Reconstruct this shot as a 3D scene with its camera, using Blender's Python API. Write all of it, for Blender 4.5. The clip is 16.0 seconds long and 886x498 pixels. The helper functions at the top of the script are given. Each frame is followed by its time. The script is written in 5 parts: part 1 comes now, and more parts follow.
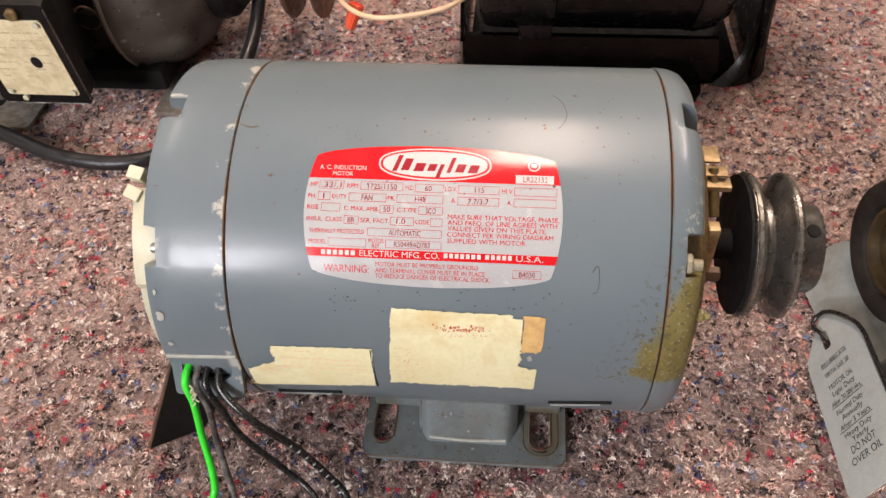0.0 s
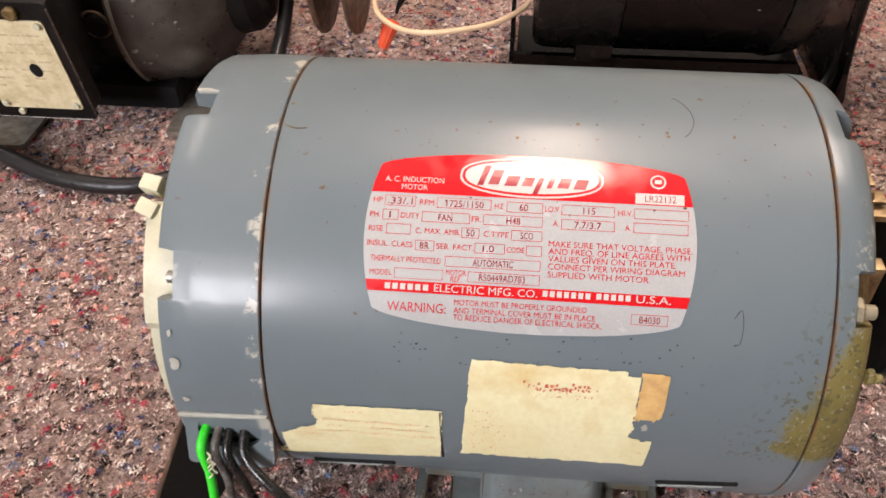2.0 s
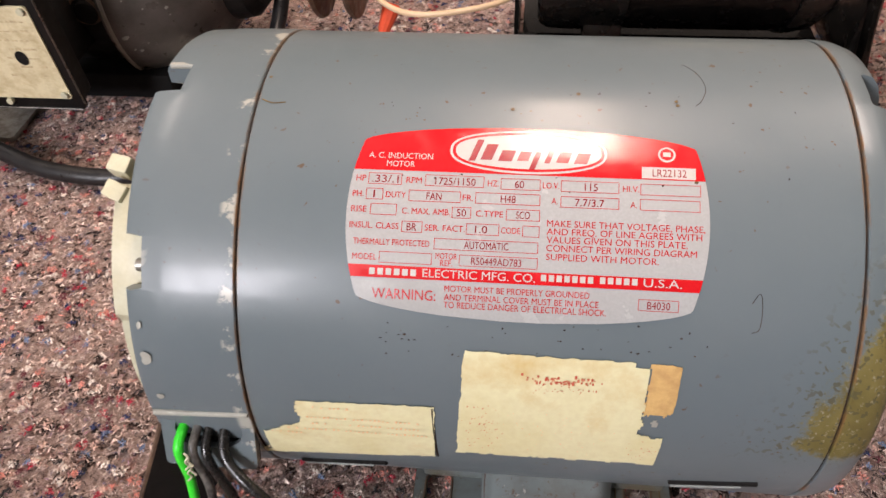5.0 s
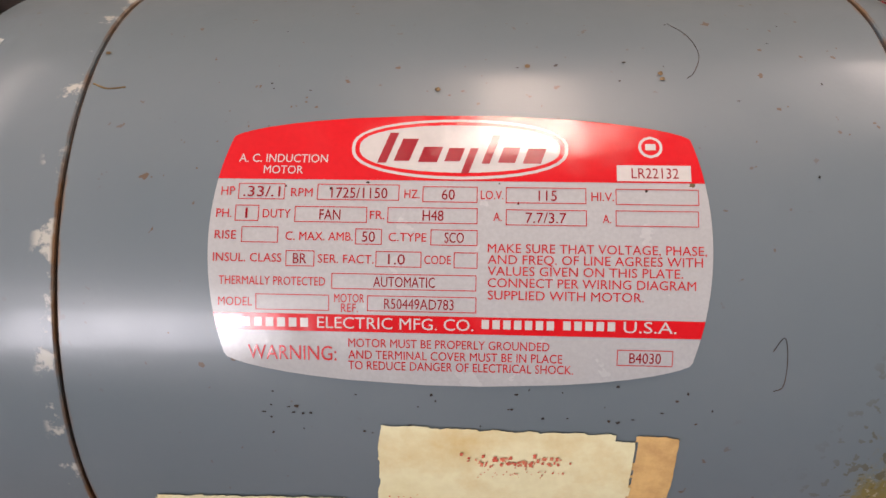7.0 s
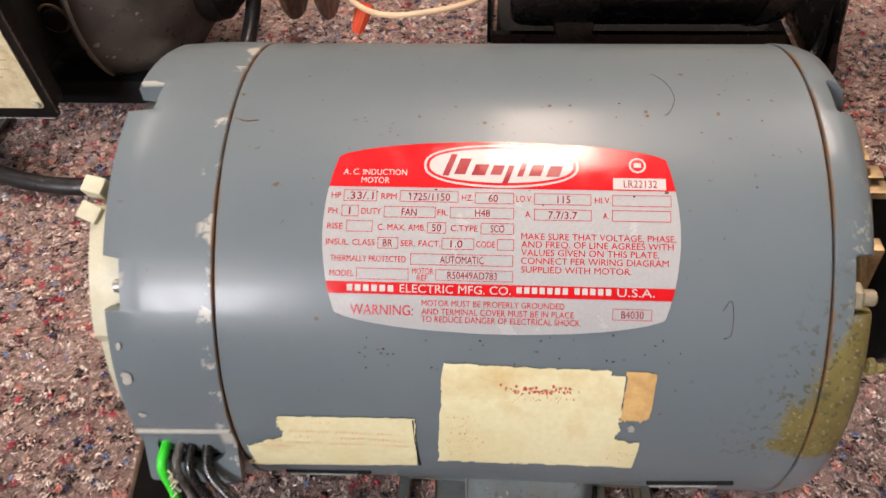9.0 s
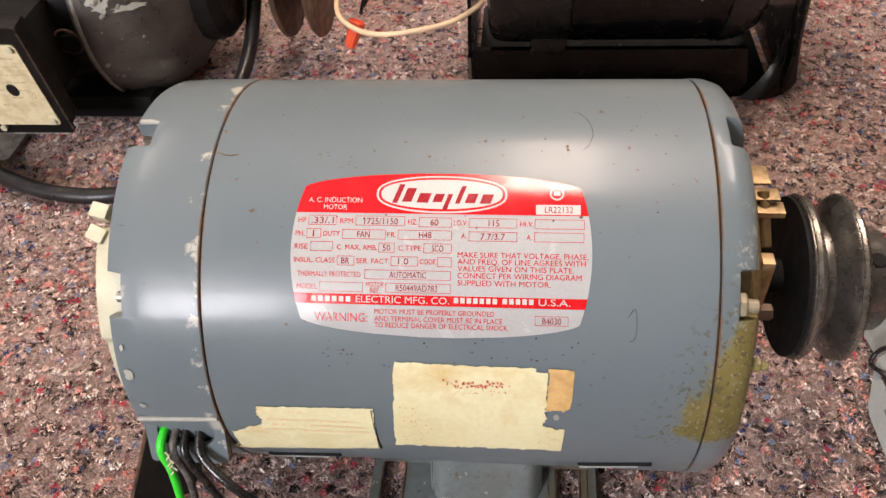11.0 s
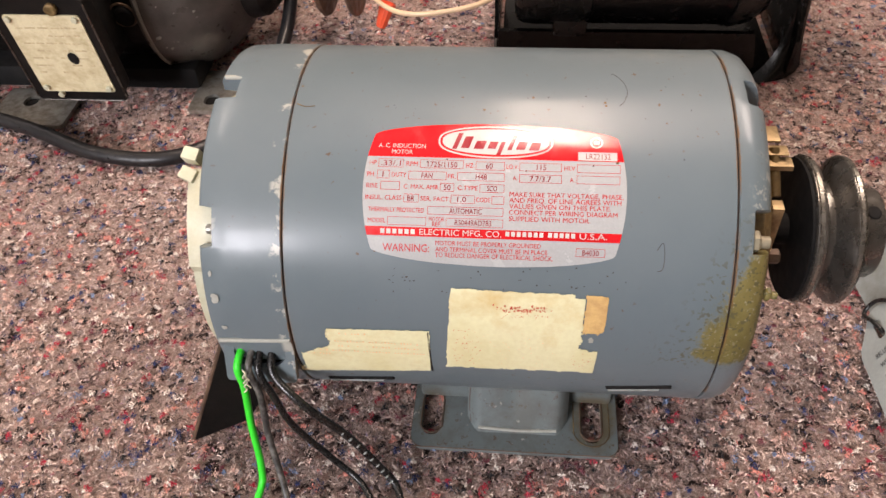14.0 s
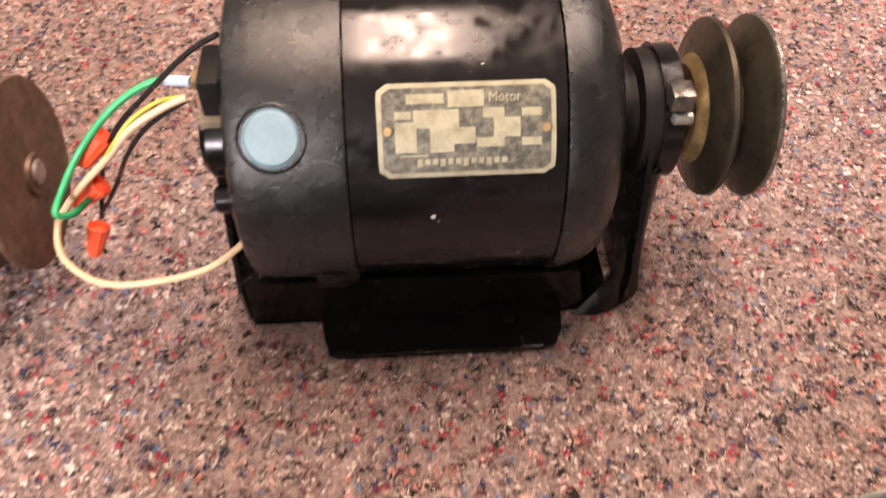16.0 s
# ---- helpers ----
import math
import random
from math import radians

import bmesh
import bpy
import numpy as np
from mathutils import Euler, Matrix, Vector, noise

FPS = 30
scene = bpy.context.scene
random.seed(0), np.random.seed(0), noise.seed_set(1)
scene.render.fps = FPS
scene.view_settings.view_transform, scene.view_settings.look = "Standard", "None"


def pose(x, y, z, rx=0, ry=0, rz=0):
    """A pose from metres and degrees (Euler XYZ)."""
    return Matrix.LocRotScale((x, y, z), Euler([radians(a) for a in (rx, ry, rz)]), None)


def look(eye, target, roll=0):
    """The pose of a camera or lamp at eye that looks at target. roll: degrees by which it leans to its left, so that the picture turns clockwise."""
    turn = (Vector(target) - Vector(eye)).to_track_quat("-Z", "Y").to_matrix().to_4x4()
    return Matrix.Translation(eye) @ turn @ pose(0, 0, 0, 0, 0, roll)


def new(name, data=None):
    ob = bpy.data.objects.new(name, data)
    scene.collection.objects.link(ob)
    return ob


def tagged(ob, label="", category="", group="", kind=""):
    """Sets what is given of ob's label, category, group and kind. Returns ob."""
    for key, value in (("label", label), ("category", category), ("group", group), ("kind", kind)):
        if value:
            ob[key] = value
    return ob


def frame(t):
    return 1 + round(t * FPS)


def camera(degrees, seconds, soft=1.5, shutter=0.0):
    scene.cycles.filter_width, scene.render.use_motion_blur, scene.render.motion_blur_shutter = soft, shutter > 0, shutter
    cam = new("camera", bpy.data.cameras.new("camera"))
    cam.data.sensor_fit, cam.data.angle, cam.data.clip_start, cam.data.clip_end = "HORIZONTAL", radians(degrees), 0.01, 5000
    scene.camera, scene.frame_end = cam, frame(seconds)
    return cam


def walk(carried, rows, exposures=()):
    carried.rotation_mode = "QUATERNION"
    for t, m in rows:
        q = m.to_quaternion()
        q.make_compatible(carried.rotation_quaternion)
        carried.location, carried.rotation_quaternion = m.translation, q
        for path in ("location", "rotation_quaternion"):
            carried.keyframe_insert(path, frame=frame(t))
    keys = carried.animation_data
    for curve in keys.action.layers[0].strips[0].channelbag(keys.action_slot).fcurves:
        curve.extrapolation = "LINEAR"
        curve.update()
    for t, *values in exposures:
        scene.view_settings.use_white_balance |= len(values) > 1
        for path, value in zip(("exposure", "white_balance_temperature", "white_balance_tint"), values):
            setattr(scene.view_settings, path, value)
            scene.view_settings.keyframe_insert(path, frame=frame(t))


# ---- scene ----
cam = camera(57.10, 16.0, shutter=0.3)
PATH = [
    (0, (0.0188, -0.2386, 0.3229), (-0.0060, -0.0349, 0.1040), -2.72),
    (0.5, (0.0182, -0.2380, 0.3222), (-0.0061, -0.0303, 0.1072), -2.48),
    (1, (0.0074, -0.2090, 0.2902), (-0.0157, 0.0029, 0.0791), -1.99),
    (1.5, (-0.0029, -0.1919, 0.2760), (-0.0258, 0.0229, 0.0679), -1.49),
    (2, (-0.0132, -0.2033, 0.2776), (-0.0372, 0.0132, 0.0713), -1.10),
    (2.5, (-0.0186, -0.2140, 0.2778), (-0.0449, 0.0022, 0.0714), -1.09),
    (3, (-0.0142, -0.2150, 0.2828), (-0.0428, 0.0005, 0.0761), -1.35),
    (3.2, (-0.0145, -0.2156, 0.2816), (-0.0438, -0.0011, 0.0739), -1.54),
    (5.3, (-0.0056, -0.1789, 0.2514), (-0.0340, 0.0370, 0.0451), -3.03),
    (5.5, (-0.0044, -0.1608, 0.2399), (-0.0305, 0.0563, 0.0346), -2.86),
    (6, (-0.0047, -0.1434, 0.2264), (-0.0255, 0.0702, 0.0168), -2.43),
    (6.5, (-0.0026, -0.1441, 0.2311), (-0.0210, 0.0684, 0.0201), -2.37),
    (7, (-0.0022, -0.1441, 0.2304), (-0.0197, 0.0668, 0.0178), -2.45),
    (7.5, (-0.0017, -0.1437, 0.2313), (-0.0185, 0.0655, 0.0170), -2.48),
    (8, (-0.0020, -0.1460, 0.2335), (-0.0194, 0.0626, 0.0186), -2.47),
    (8.5, (-0.0065, -0.1649, 0.2555), (-0.0270, 0.0473, 0.0444), -2.92),
    (9, (-0.0067, -0.1893, 0.2686), (-0.0293, 0.0234, 0.0583), -3.01),
    (9.2, (-0.0021, -0.2017, 0.2782), (-0.0262, 0.0144, 0.0716), -2.97),
    (11.3, (0.0162, -0.2100, 0.3032), (-0.0143, -0.0020, 0.0892), -4.96),
    (11.5, (0.0145, -0.2186, 0.3066), (-0.0169, -0.0109, 0.0923), -5.10),
    (12, (0.0152, -0.2274, 0.3081), (-0.0172, -0.0204, 0.0934), -5.03),
    (12.5, (0.0117, -0.2273, 0.2989), (-0.0205, -0.0205, 0.0839), -4.59),
    (13, (0.0128, -0.2329, 0.3103), (-0.0183, -0.0257, 0.0956), -4.07),
    (13.5, (0.0005, -0.2406, 0.3058), (-0.0291, -0.0328, 0.0915), -3.59),
    (14, (0.0004, -0.2468, 0.3116), (-0.0267, -0.0387, 0.0972), -3.24),
    (14.5, (0.0014, -0.2390, 0.3138), (-0.0207, -0.0325, 0.0973), -2.68),
    (15, (0.0196, -0.2070, 0.3403), (0.0036, -0.0034, 0.1206), -2.42),
    (15.2, (0.0298, -0.1804, 0.3417), (0.0256, 0.0195, 0.1180), -0.55),
    (15.4, (0.0330, -0.1414, 0.3400), (0.0352, 0.0506, 0.1095), 0.17),
    (15.5, (0.0394, -0.1153, 0.3416), (0.0397, 0.0743, 0.1091), -0.70),
    (15.7, (0.0413, -0.0703, 0.3498), (0.0530, 0.1182, 0.1167), 1.40),
    (15.9, (0.0537, -0.0326, 0.3491), (0.0679, 0.1553, 0.1157), 1.25),
    (16, (0.0609, -0.0147, 0.3439), (0.0746, 0.1741, 0.1111), 0.77),
]
walk(cam, [(t, look(eye, target, roll)) for t, eye, target, roll in PATH], exposures=[(0.0, 0.0, 6500, 14), (3.2, 0.0, 6500, 14), (5.5, -0.25, 6500, 15), (6.0, -0.42, 6500, 18), (8.0, -0.46, 6500, 18), (8.5, -0.28, 6500, 16), (9.2, -0.1, 6500, 14), (11.3, 0.0, 6500, 14), (15.1, 0.0, 6500, 14), (15.3, -0.05, 6600, 16), (15.5, -0.15, 7200, 26), (15.7, 0.15, 7100, 26), (16.0, 0.55, 6900, 22)])

# ---- light ----
world = bpy.data.worlds.new("room_air")
scene.world = world
world.use_nodes = True
world.node_tree.nodes["Background"].inputs[0].default_value = (0.75, 0.8, 0.9, 1)
world.node_tree.nodes["Background"].inputs[1].default_value = 0.015


def area(name, m, sx, sy, watts, colour):
    data = bpy.data.lights.new(name, "AREA")
    data.shape, data.size, data.size_y, data.energy, data.color = "RECTANGLE", sx, sy, watts, colour
    ob = new(name, data)
    ob.matrix_world = m
    return ob


CEIL = 1.95
TUBES = ((0.09, 0.62, 41, (1.0, 0.79, 0.64)), (-1.5, 0.9, 15, (1.0, 0.86, 0.76)), (1.15, 1.00, 38, (1.0, 0.84, 0.73)))
for tube_x, tube_y, watts, tint in TUBES:
    area("ceiling_tube_light", pose(tube_x, tube_y, CEIL - 0.03), 0.24, 1.2, watts, tint)
area("window_daylight", look((-1.60, -3.00, 1.45), (-1.60, 0, 1.45)), 1.15, 0.85, 166, (0.94, 0.93, 0.97))

# ---- materials ----
class Mat:
    """A small wrapper that wires procedural nodes."""

    def __init__(self, name, rough=0.5, metal=0.0, spec=0.5, coat=0.0):
        self.m = bpy.data.materials.new(name)
        self.m.use_nodes = True
        self.t = self.m.node_tree
        self.b = self.t.nodes["Principled BSDF"]
        self.b.inputs["Roughness"].default_value = rough
        self.b.inputs["Metallic"].default_value = metal
        self.b.inputs["Specular IOR Level"].default_value = spec
        self.b.inputs["Coat Weight"].default_value = coat
        self.co = self.node("ShaderNodeTexCoord").outputs["Object"]

    def node(self, kind, **props):
        n = self.t.nodes.new(kind)
        for k, v in props.items():
            setattr(n, k, v)
        return n

    def put(self, socket, value):
        if hasattr(value, "is_output"):
            self.t.links.new(value, socket)
        else:
            socket.default_value = (*value, 1) if isinstance(value, tuple) and len(value) == 3 and len(socket.default_value) == 4 else value

    def noise(self, scale, detail=4.0, rough=0.55, co=None, distort=0.0):
        n = self.node("ShaderNodeTexNoise")
        self.put(n.inputs["Vector"], co or self.co)
        n.inputs["Scale"].default_value, n.inputs["Detail"].default_value = scale, detail
        n.inputs["Roughness"].default_value, n.inputs["Distortion"].default_value = rough, distort
        return n.outputs["Fac"]

    def cells(self, scale, co=None, feature="F1"):
        n = self.node("ShaderNodeTexVoronoi", feature=feature)
        self.put(n.inputs["Vector"], co or self.co)
        n.inputs["Scale"].default_value = scale
        return n

    def ramp(self, fac, *stops):
        n = self.node("ShaderNodeValToRGB")
        self.put(n.inputs[0], fac)
        el = n.color_ramp.elements
        while len(el) < len(stops):
            el.new(0.5)
        for e, (p, c) in zip(el, stops):
            e.position, e.color = p, (*c, 1) if isinstance(c, tuple) else (c, c, c, 1)
        return n.outputs[0]

    def mix(self, fac, a, b):
        n = self.node("ShaderNodeMix", data_type="RGBA")
        self.put(n.inputs[0], fac), self.put(n.inputs[6], a), self.put(n.inputs[7], b)
        return n.outputs[2]

    def math(self, op, a, b=0.0, c=0.0):
        n = self.node("ShaderNodeMath", operation=op)
        for s, v in zip(n.inputs, (a, b, c)):
            self.put(s, v)
        return n.outputs[0]

    def step(self, v, lo, hi):
        n = self.node("ShaderNodeMapRange", interpolation_type="SMOOTHSTEP")
        self.put(n.inputs[0], v)
        n.inputs[1].default_value, n.inputs[2].default_value = lo, hi
        return n.outputs[0]

    def axes(self):
        n = self.node("ShaderNodeSeparateXYZ")
        self.put(n.inputs[0], self.co)
        return n.outputs

    def colour(self, v):
        self.put(self.b.inputs["Base Color"], v)
        return self

    def rough(self, v):
        self.put(self.b.inputs["Roughness"], v)
        return self

    def bump(self, height, strength=0.3, distance=0.001):
        n = self.node("ShaderNodeBump")
        n.inputs["Strength"].default_value, n.inputs["Distance"].default_value = strength, distance
        self.put(n.inputs["Height"], height)
        self.t.links.new(n.outputs[0], self.b.inputs["Normal"])
        return self


def worn(name, colour, dirt, rough=0.45, metal=0.0, scale=60.0, amount=0.5, bump=0.15, grain=900.0, spec=0.5, coat=0.0):
    """A surface with blotches of dirt at one scale and fine grain at another."""
    k = Mat(name, rough, metal, spec, coat)
    blotch = k.ramp(k.noise(scale, 6, 0.65), (0.42, 0.0), (0.72, amount))
    fine = k.noise(grain, 3)
    tone = k.mix(k.ramp(fine, (0.3, 0.0), (0.7, 0.35)), colour, tuple(0.75 * c for c in colour))
    k.colour(k.mix(blotch, tone, dirt))
    k.rough(k.ramp(k.noise(scale * 2.3, 5), (0.3, max(rough - 0.1, 0.05)), (0.75, min(rough + 0.18, 1.0))))
    return k.bump(k.math("ADD", fine, k.noise(scale, 4)), bump, 0.0004).m


def enamel():
    """Blue-grey machine enamel: chips along the seams, rust specks and an oily mustard stain at the drive end."""
    k = Mat("grey_enamel", 0.34, 0.0, 0.27, 0.12)
    k.b.inputs["Coat Roughness"].default_value = 0.13
    x, y, z = k.axes()
    tone = k.mix(k.ramp(k.noise(18, 5), (0.3, 0.0), (0.7, 1.0)), (0.108, 0.138, 0.150), (0.128, 0.156, 0.167))
    smear = k.ramp(k.noise(45, 6, 0.7), (0.5, 0.0), (0.8, 0.10))
    tone = k.mix(smear, tone, (0.17, 0.18, 0.175))
    # pale chipped primer beside the left seam
    chip_zone = k.step(k.math("ABSOLUTE", k.math("ADD", x, 0.0820)), 0.0030, 0.0010)
    chips = k.math("MULTIPLY", chip_zone, k.step(k.noise(95, 6, 0.65), 0.54, 0.60))
    edge_zone = k.step(x, -0.1015, -0.1065)
    chips = k.math("MAXIMUM", chips, k.math("MULTIPLY", edge_zone, k.step(k.noise(55, 4), 0.66, 0.68)))
    far = k.math("MULTIPLY", k.math("MULTIPLY", k.step(x, 0.0735, 0.0800), k.step(y, 0.0, -0.02)), k.math("MULTIPLY", k.step(z, 0.095, 0.106), k.step(z, 0.142, 0.126)))
    chips = k.math("MAXIMUM", chips, k.math("MULTIPLY", far, k.step(k.noise(230, 5, 0.65), 0.52, 0.62)))
    tone = k.mix(chips, tone, (0.36, 0.36, 0.315))
    # mustard stain
    wob = k.math("MULTIPLY", k.math("SUBTRACT", k.noise(90, 5, 0.65), 0.5), 0.018)
    reach = k.math("SUBTRACT", k.math("ADD", x, wob), k.math("MULTIPLY", k.math("SUBTRACT", z, 0.083), 0.45))
    along = k.step(reach, 0.0545, 0.0670)
    low = k.step(k.math("ADD", z, k.math("MULTIPLY", wob, 0.5)), 0.0740, 0.0810)
    high = k.step(k.math("ADD", z, wob), 0.128, 0.114)
    front = k.step(y, 0.0, -0.02)
    stain = k.math("MULTIPLY", k.math("MULTIPLY", along, low), k.math("MULTIPLY", high, front))
    stain = k.step(k.math("ADD", stain, k.math("MULTIPLY", k.math("SUBTRACT", k.noise(900, 3, 0.6), 0.5), 1.1)), 0.26, 0.86)
    spatter_zone = k.math("MULTIPLY", k.math("MULTIPLY", k.step(reach, 0.044, 0.062), k.step(z, 0.138, 0.11)), k.math("MULTIPLY", front, k.step(z, 0.070, 0.080)))
    spatter = k.math("MULTIPLY", spatter_zone, k.step(k.noise(520, 2), 0.585, 0.62))
    mustard = k.mix(k.ramp(k.noise(120, 5), (0.35, 0.0), (0.7, 1.0)), (0.125, 0.098, 0.018), (0.185, 0.150, 0.040))
    pits = k.step(k.noise(700, 3, 0.6), 0.60, 0.66)
    mustard = k.mix(k.math("MULTIPLY", pits, 0.7), mustard, (0.30, 0.28, 0.20))
    tone = k.mix(k.math("MULTIPLY", stain, 0.92), tone, mustard)
    tone = k.mix(k.math("MULTIPLY", spatter, 0.8), tone, (0.075, 0.072, 0.035))
    # brown rust creeping out of the joints
    joint = k.math("MINIMUM", k.math("ABSOLUTE", k.math("ADD", x, 0.0798)), k.math("ABSOLUTE", k.math("SUBTRACT", x, 0.0715)))
    creep = k.math("MULTIPLY", k.step(k.math("ADD", joint, k.math("MULTIPLY", k.noise(300, 4), 0.0012)), 0.0016, 0.0008), k.step(k.noise(60, 4), 0.38, 0.55))
    tone = k.mix(k.math("MULTIPLY", creep, 0.85), tone, (0.17, 0.085, 0.028))
    # rust specks
    rust = k.math("MULTIPLY", k.step(k.noise(420, 2), 0.70, 0.73), k.step(k.noise(14, 2), 0.42, 0.55))
    tone = k.mix(k.math("MULTIPLY", rust, 0.8), tone, (0.10, 0.055, 0.02))
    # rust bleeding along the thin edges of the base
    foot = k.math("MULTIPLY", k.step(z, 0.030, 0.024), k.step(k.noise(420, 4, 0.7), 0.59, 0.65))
    # below z 0.034 the tone shifts to a blotchy grey-green and brown-grey
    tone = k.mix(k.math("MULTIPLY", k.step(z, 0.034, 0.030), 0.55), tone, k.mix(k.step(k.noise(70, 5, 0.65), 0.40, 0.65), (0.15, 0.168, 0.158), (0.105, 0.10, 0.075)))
    tone = k.mix(k.math("MULTIPLY", foot, 0.7), tone, (0.085, 0.055, 0.03))
    # brown dirt gathered round the bolt slots
    for slot_x, spread in ((-0.0340, 0.0085), (0.0365, 0.0120)):
        dx, dy = k.math("SUBTRACT", x, slot_x), k.math("MULTIPLY", k.math("ADD", k.math("ABSOLUTE", y), -0.0480), 0.6)
        away = k.math("SQRT", k.math("ADD", k.math("MULTIPLY", dx, dx), k.math("MULTIPLY", dy, dy)))
        ring = k.math("MULTIPLY", k.step(k.math("ADD", away, k.math("MULTIPLY", k.noise(260, 4, 0.65), 0.008)), spread + 0.004, spread - 0.003), k.step(z, 0.010, 0.006))
        tone = k.mix(k.math("MULTIPLY", ring, 0.7), tone, (0.105, 0.075, 0.030))
    bare = k.math("MULTIPLY", k.step(z, 0.034, 0.028), k.step(k.noise(170, 5, 0.7), 0.64, 0.70))
    tone = k.mix(k.math("MULTIPLY", bare, 0.7), tone, (0.42, 0.41, 0.37))
    k.colour(tone)
    k.rough(k.mix(stain, k.ramp(k.noise(80, 4), (0.3, 0.29), (0.75, 0.38)), (0.6, 0.6, 0.6)))
    return k.bump(k.math("ADD", k.noise(260, 3), k.math("ADD", k.math("MULTIPLY", chips, -1.0), k.math("MULTIPLY", stain, k.noise(600, 3)))), 0.10, 0.0004).m


def felt():
    """Recycled-fibre moving blanket: brown-pink mat with red, blue, white and dark flecks."""
    k = Mat("recycled_felt", 0.95, 0.0, 0.15)
    warp = k.node("ShaderNodeVectorMath", operation="ADD")
    n = k.node("ShaderNodeTexNoise")
    k.put(n.inputs["Vector"], k.co)
    n.inputs["Scale"].default_value, n.inputs["Detail"].default_value = 330, 3
    sc = k.node("ShaderNodeVectorMath", operation="SCALE")
    k.put(sc.inputs[0], n.outputs["Color"])
    sc.inputs["Scale"].default_value = 0.006
    k.put(warp.inputs[0], k.co), k.put(warp.inputs[1], sc.outputs[0])
    w = warp.outputs[0]
    v = k.cells(260, w)
    pick = k.node("ShaderNodeSeparateColor")
    k.put(pick.inputs[0], v.outputs["Color"])
    strand = k.noise(850, 5, 0.72, w, 1.6)
    # low strands go dark: shade between fibres is put into the colour
    base = k.ramp(strand, (0.36, (0.040, 0.028, 0.025)), (0.44, (0.30, 0.205, 0.175)), (0.51, (0.66, 0.49, 0.43)), (0.60, (0.95, 0.80, 0.71)))
    fleck = k.ramp(pick.outputs[0], (0.0, (0.36, 0.23, 0.19)), (0.5, (0.50, 0.34, 0.29)), (0.64, (0.10, 0.07, 0.06)), (0.72, (0.50, 0.14, 0.12)), (0.79, (0.10, 0.12, 0.22)), (0.85, (0.80, 0.68, 0.62)), (0.93, (0.74, 0.30, 0.23)), (1.0, (0.20, 0.13, 0.11)))
    # hollows between clumps are darkened too, as shade in the colour
    clump = k.ramp(k.noise(175, 4, 0.65, w, 0.8), (0.38, (0.07, 0.06, 0.06)), (0.455, (0.74, 0.70, 0.69)), (0.54, (1.0, 0.98, 0.97)))
    n = k.node("ShaderNodeMix", data_type="RGBA", blend_type="MULTIPLY")
    n.inputs[0].default_value = 1.0
    patch = k.ramp(k.noise(85, 3, 0.6, w), (0.36, 0.0), (0.62, 0.55))
    k.put(n.inputs[6], k.mix(patch, k.mix(0.38, base, fleck), (0.74, 0.57, 0.50))), k.put(n.inputs[7], clump)
    k.colour(n.outputs[2])
    return k.bump(k.math("ADD", strand, k.math("MULTIPLY", k.noise(175, 4, 0.65, w, 0.8), 2.0)), 1.0, 0.004).m


def fibre():
    k = Mat("loose_fibre", 0.85, 0.0, 0.2)
    g = k.node("ShaderNodeNewGeometry")
    k.colour(k.ramp(g.outputs["Random Per Island"], (0.0, (0.04, 0.027, 0.025)), (0.16, (0.15, 0.10, 0.085)), (0.28, (0.53, 0.385, 0.335)), (0.46, (0.77, 0.61, 0.53)), (0.54, (0.05, 0.038, 0.035)), (0.64, (0.89, 0.75, 0.66)), (0.84, (0.56, 0.39, 0.335)), (0.94, (0.10, 0.11, 0.20)), (1.0, (0.66, 0.24, 0.20))))
    return k.m


def lint(name, tone):
    """Dyed fibre of one colour, unevenly soiled."""
    k = Mat(name, 0.95, 0.0, 0.1)
    k.colour(k.mix(k.ramp(k.noise(900, 3, 0.7), (0.36, 0.0), (0.68, 0.6)), tone, tuple(0.45 * c + 0.09 for c in tone)))
    return k.m


def paper():
    k = Mat("yellowed_paper", 0.62, 0.0, 0.3)
    tone = k.ramp(k.noise(40, 6, 0.65), (0.3, (0.62, 0.56, 0.30)), (0.55, (0.68, 0.645, 0.40)), (0.76, (0.55, 0.40, 0.16)))
    k.colour(k.mix(k.ramp(k.noise(500, 3), (0.4, 0.0), (0.8, 0.4)), tone, (0.55, 0.48, 0.27)))
    return k.bump(k.noise(350, 4), 0.15, 0.0003).m


def rusty(name, a, b, c, rough=0.6, metal=0.6, scale=120.0):
    k = Mat(name, rough, metal)
    k.colour(k.ramp(k.noise(scale, 7, 0.7), (0.3, a), (0.52, b), (0.72, c)))
    k.rough(k.ramp(k.noise(scale * 1.7, 4), (0.3, rough - 0.2), (0.7, min(1, rough + 0.15))))
    return k.bump(k.noise(scale * 4, 4), 0.3, 0.0004).m


def crackle(name, colour, rough):
    """Black wrinkle-finish paint."""
    k = Mat(name, rough, 0.0, 0.48)
    k.colour(k.mix(k.ramp(k.noise(70, 5, 0.7), (0.58, 0.0), (0.75, 0.7)), colour, (0.028, 0.025, 0.022)))
    k.rough(k.ramp(k.noise(90, 5), (0.3, rough - 0.1), (0.7, rough + 0.15)))
    return k.bump(k.noise(900, 4, 0.6, None, 0.6), 0.45, 0.0006).m


M_ENAMEL, M_FELT, M_FIBRE, M_PAPER = enamel(), felt(), fibre(), paper()
LINT_TONES = (("coral", (0.74, 0.30, 0.24), 2300), ("crimson", (0.50, 0.035, 0.065), 1400), ("navy", (0.030, 0.042, 0.13), 1900), ("white", (0.86, 0.76, 0.68), 2300),
              ("charcoal", (0.018, 0.016, 0.018), 2600), ("slate_blue", (0.20, 0.26, 0.40), 1100), ("salmon", (0.80, 0.54, 0.45), 2600), ("maroon", (0.17, 0.035, 0.05), 1300))
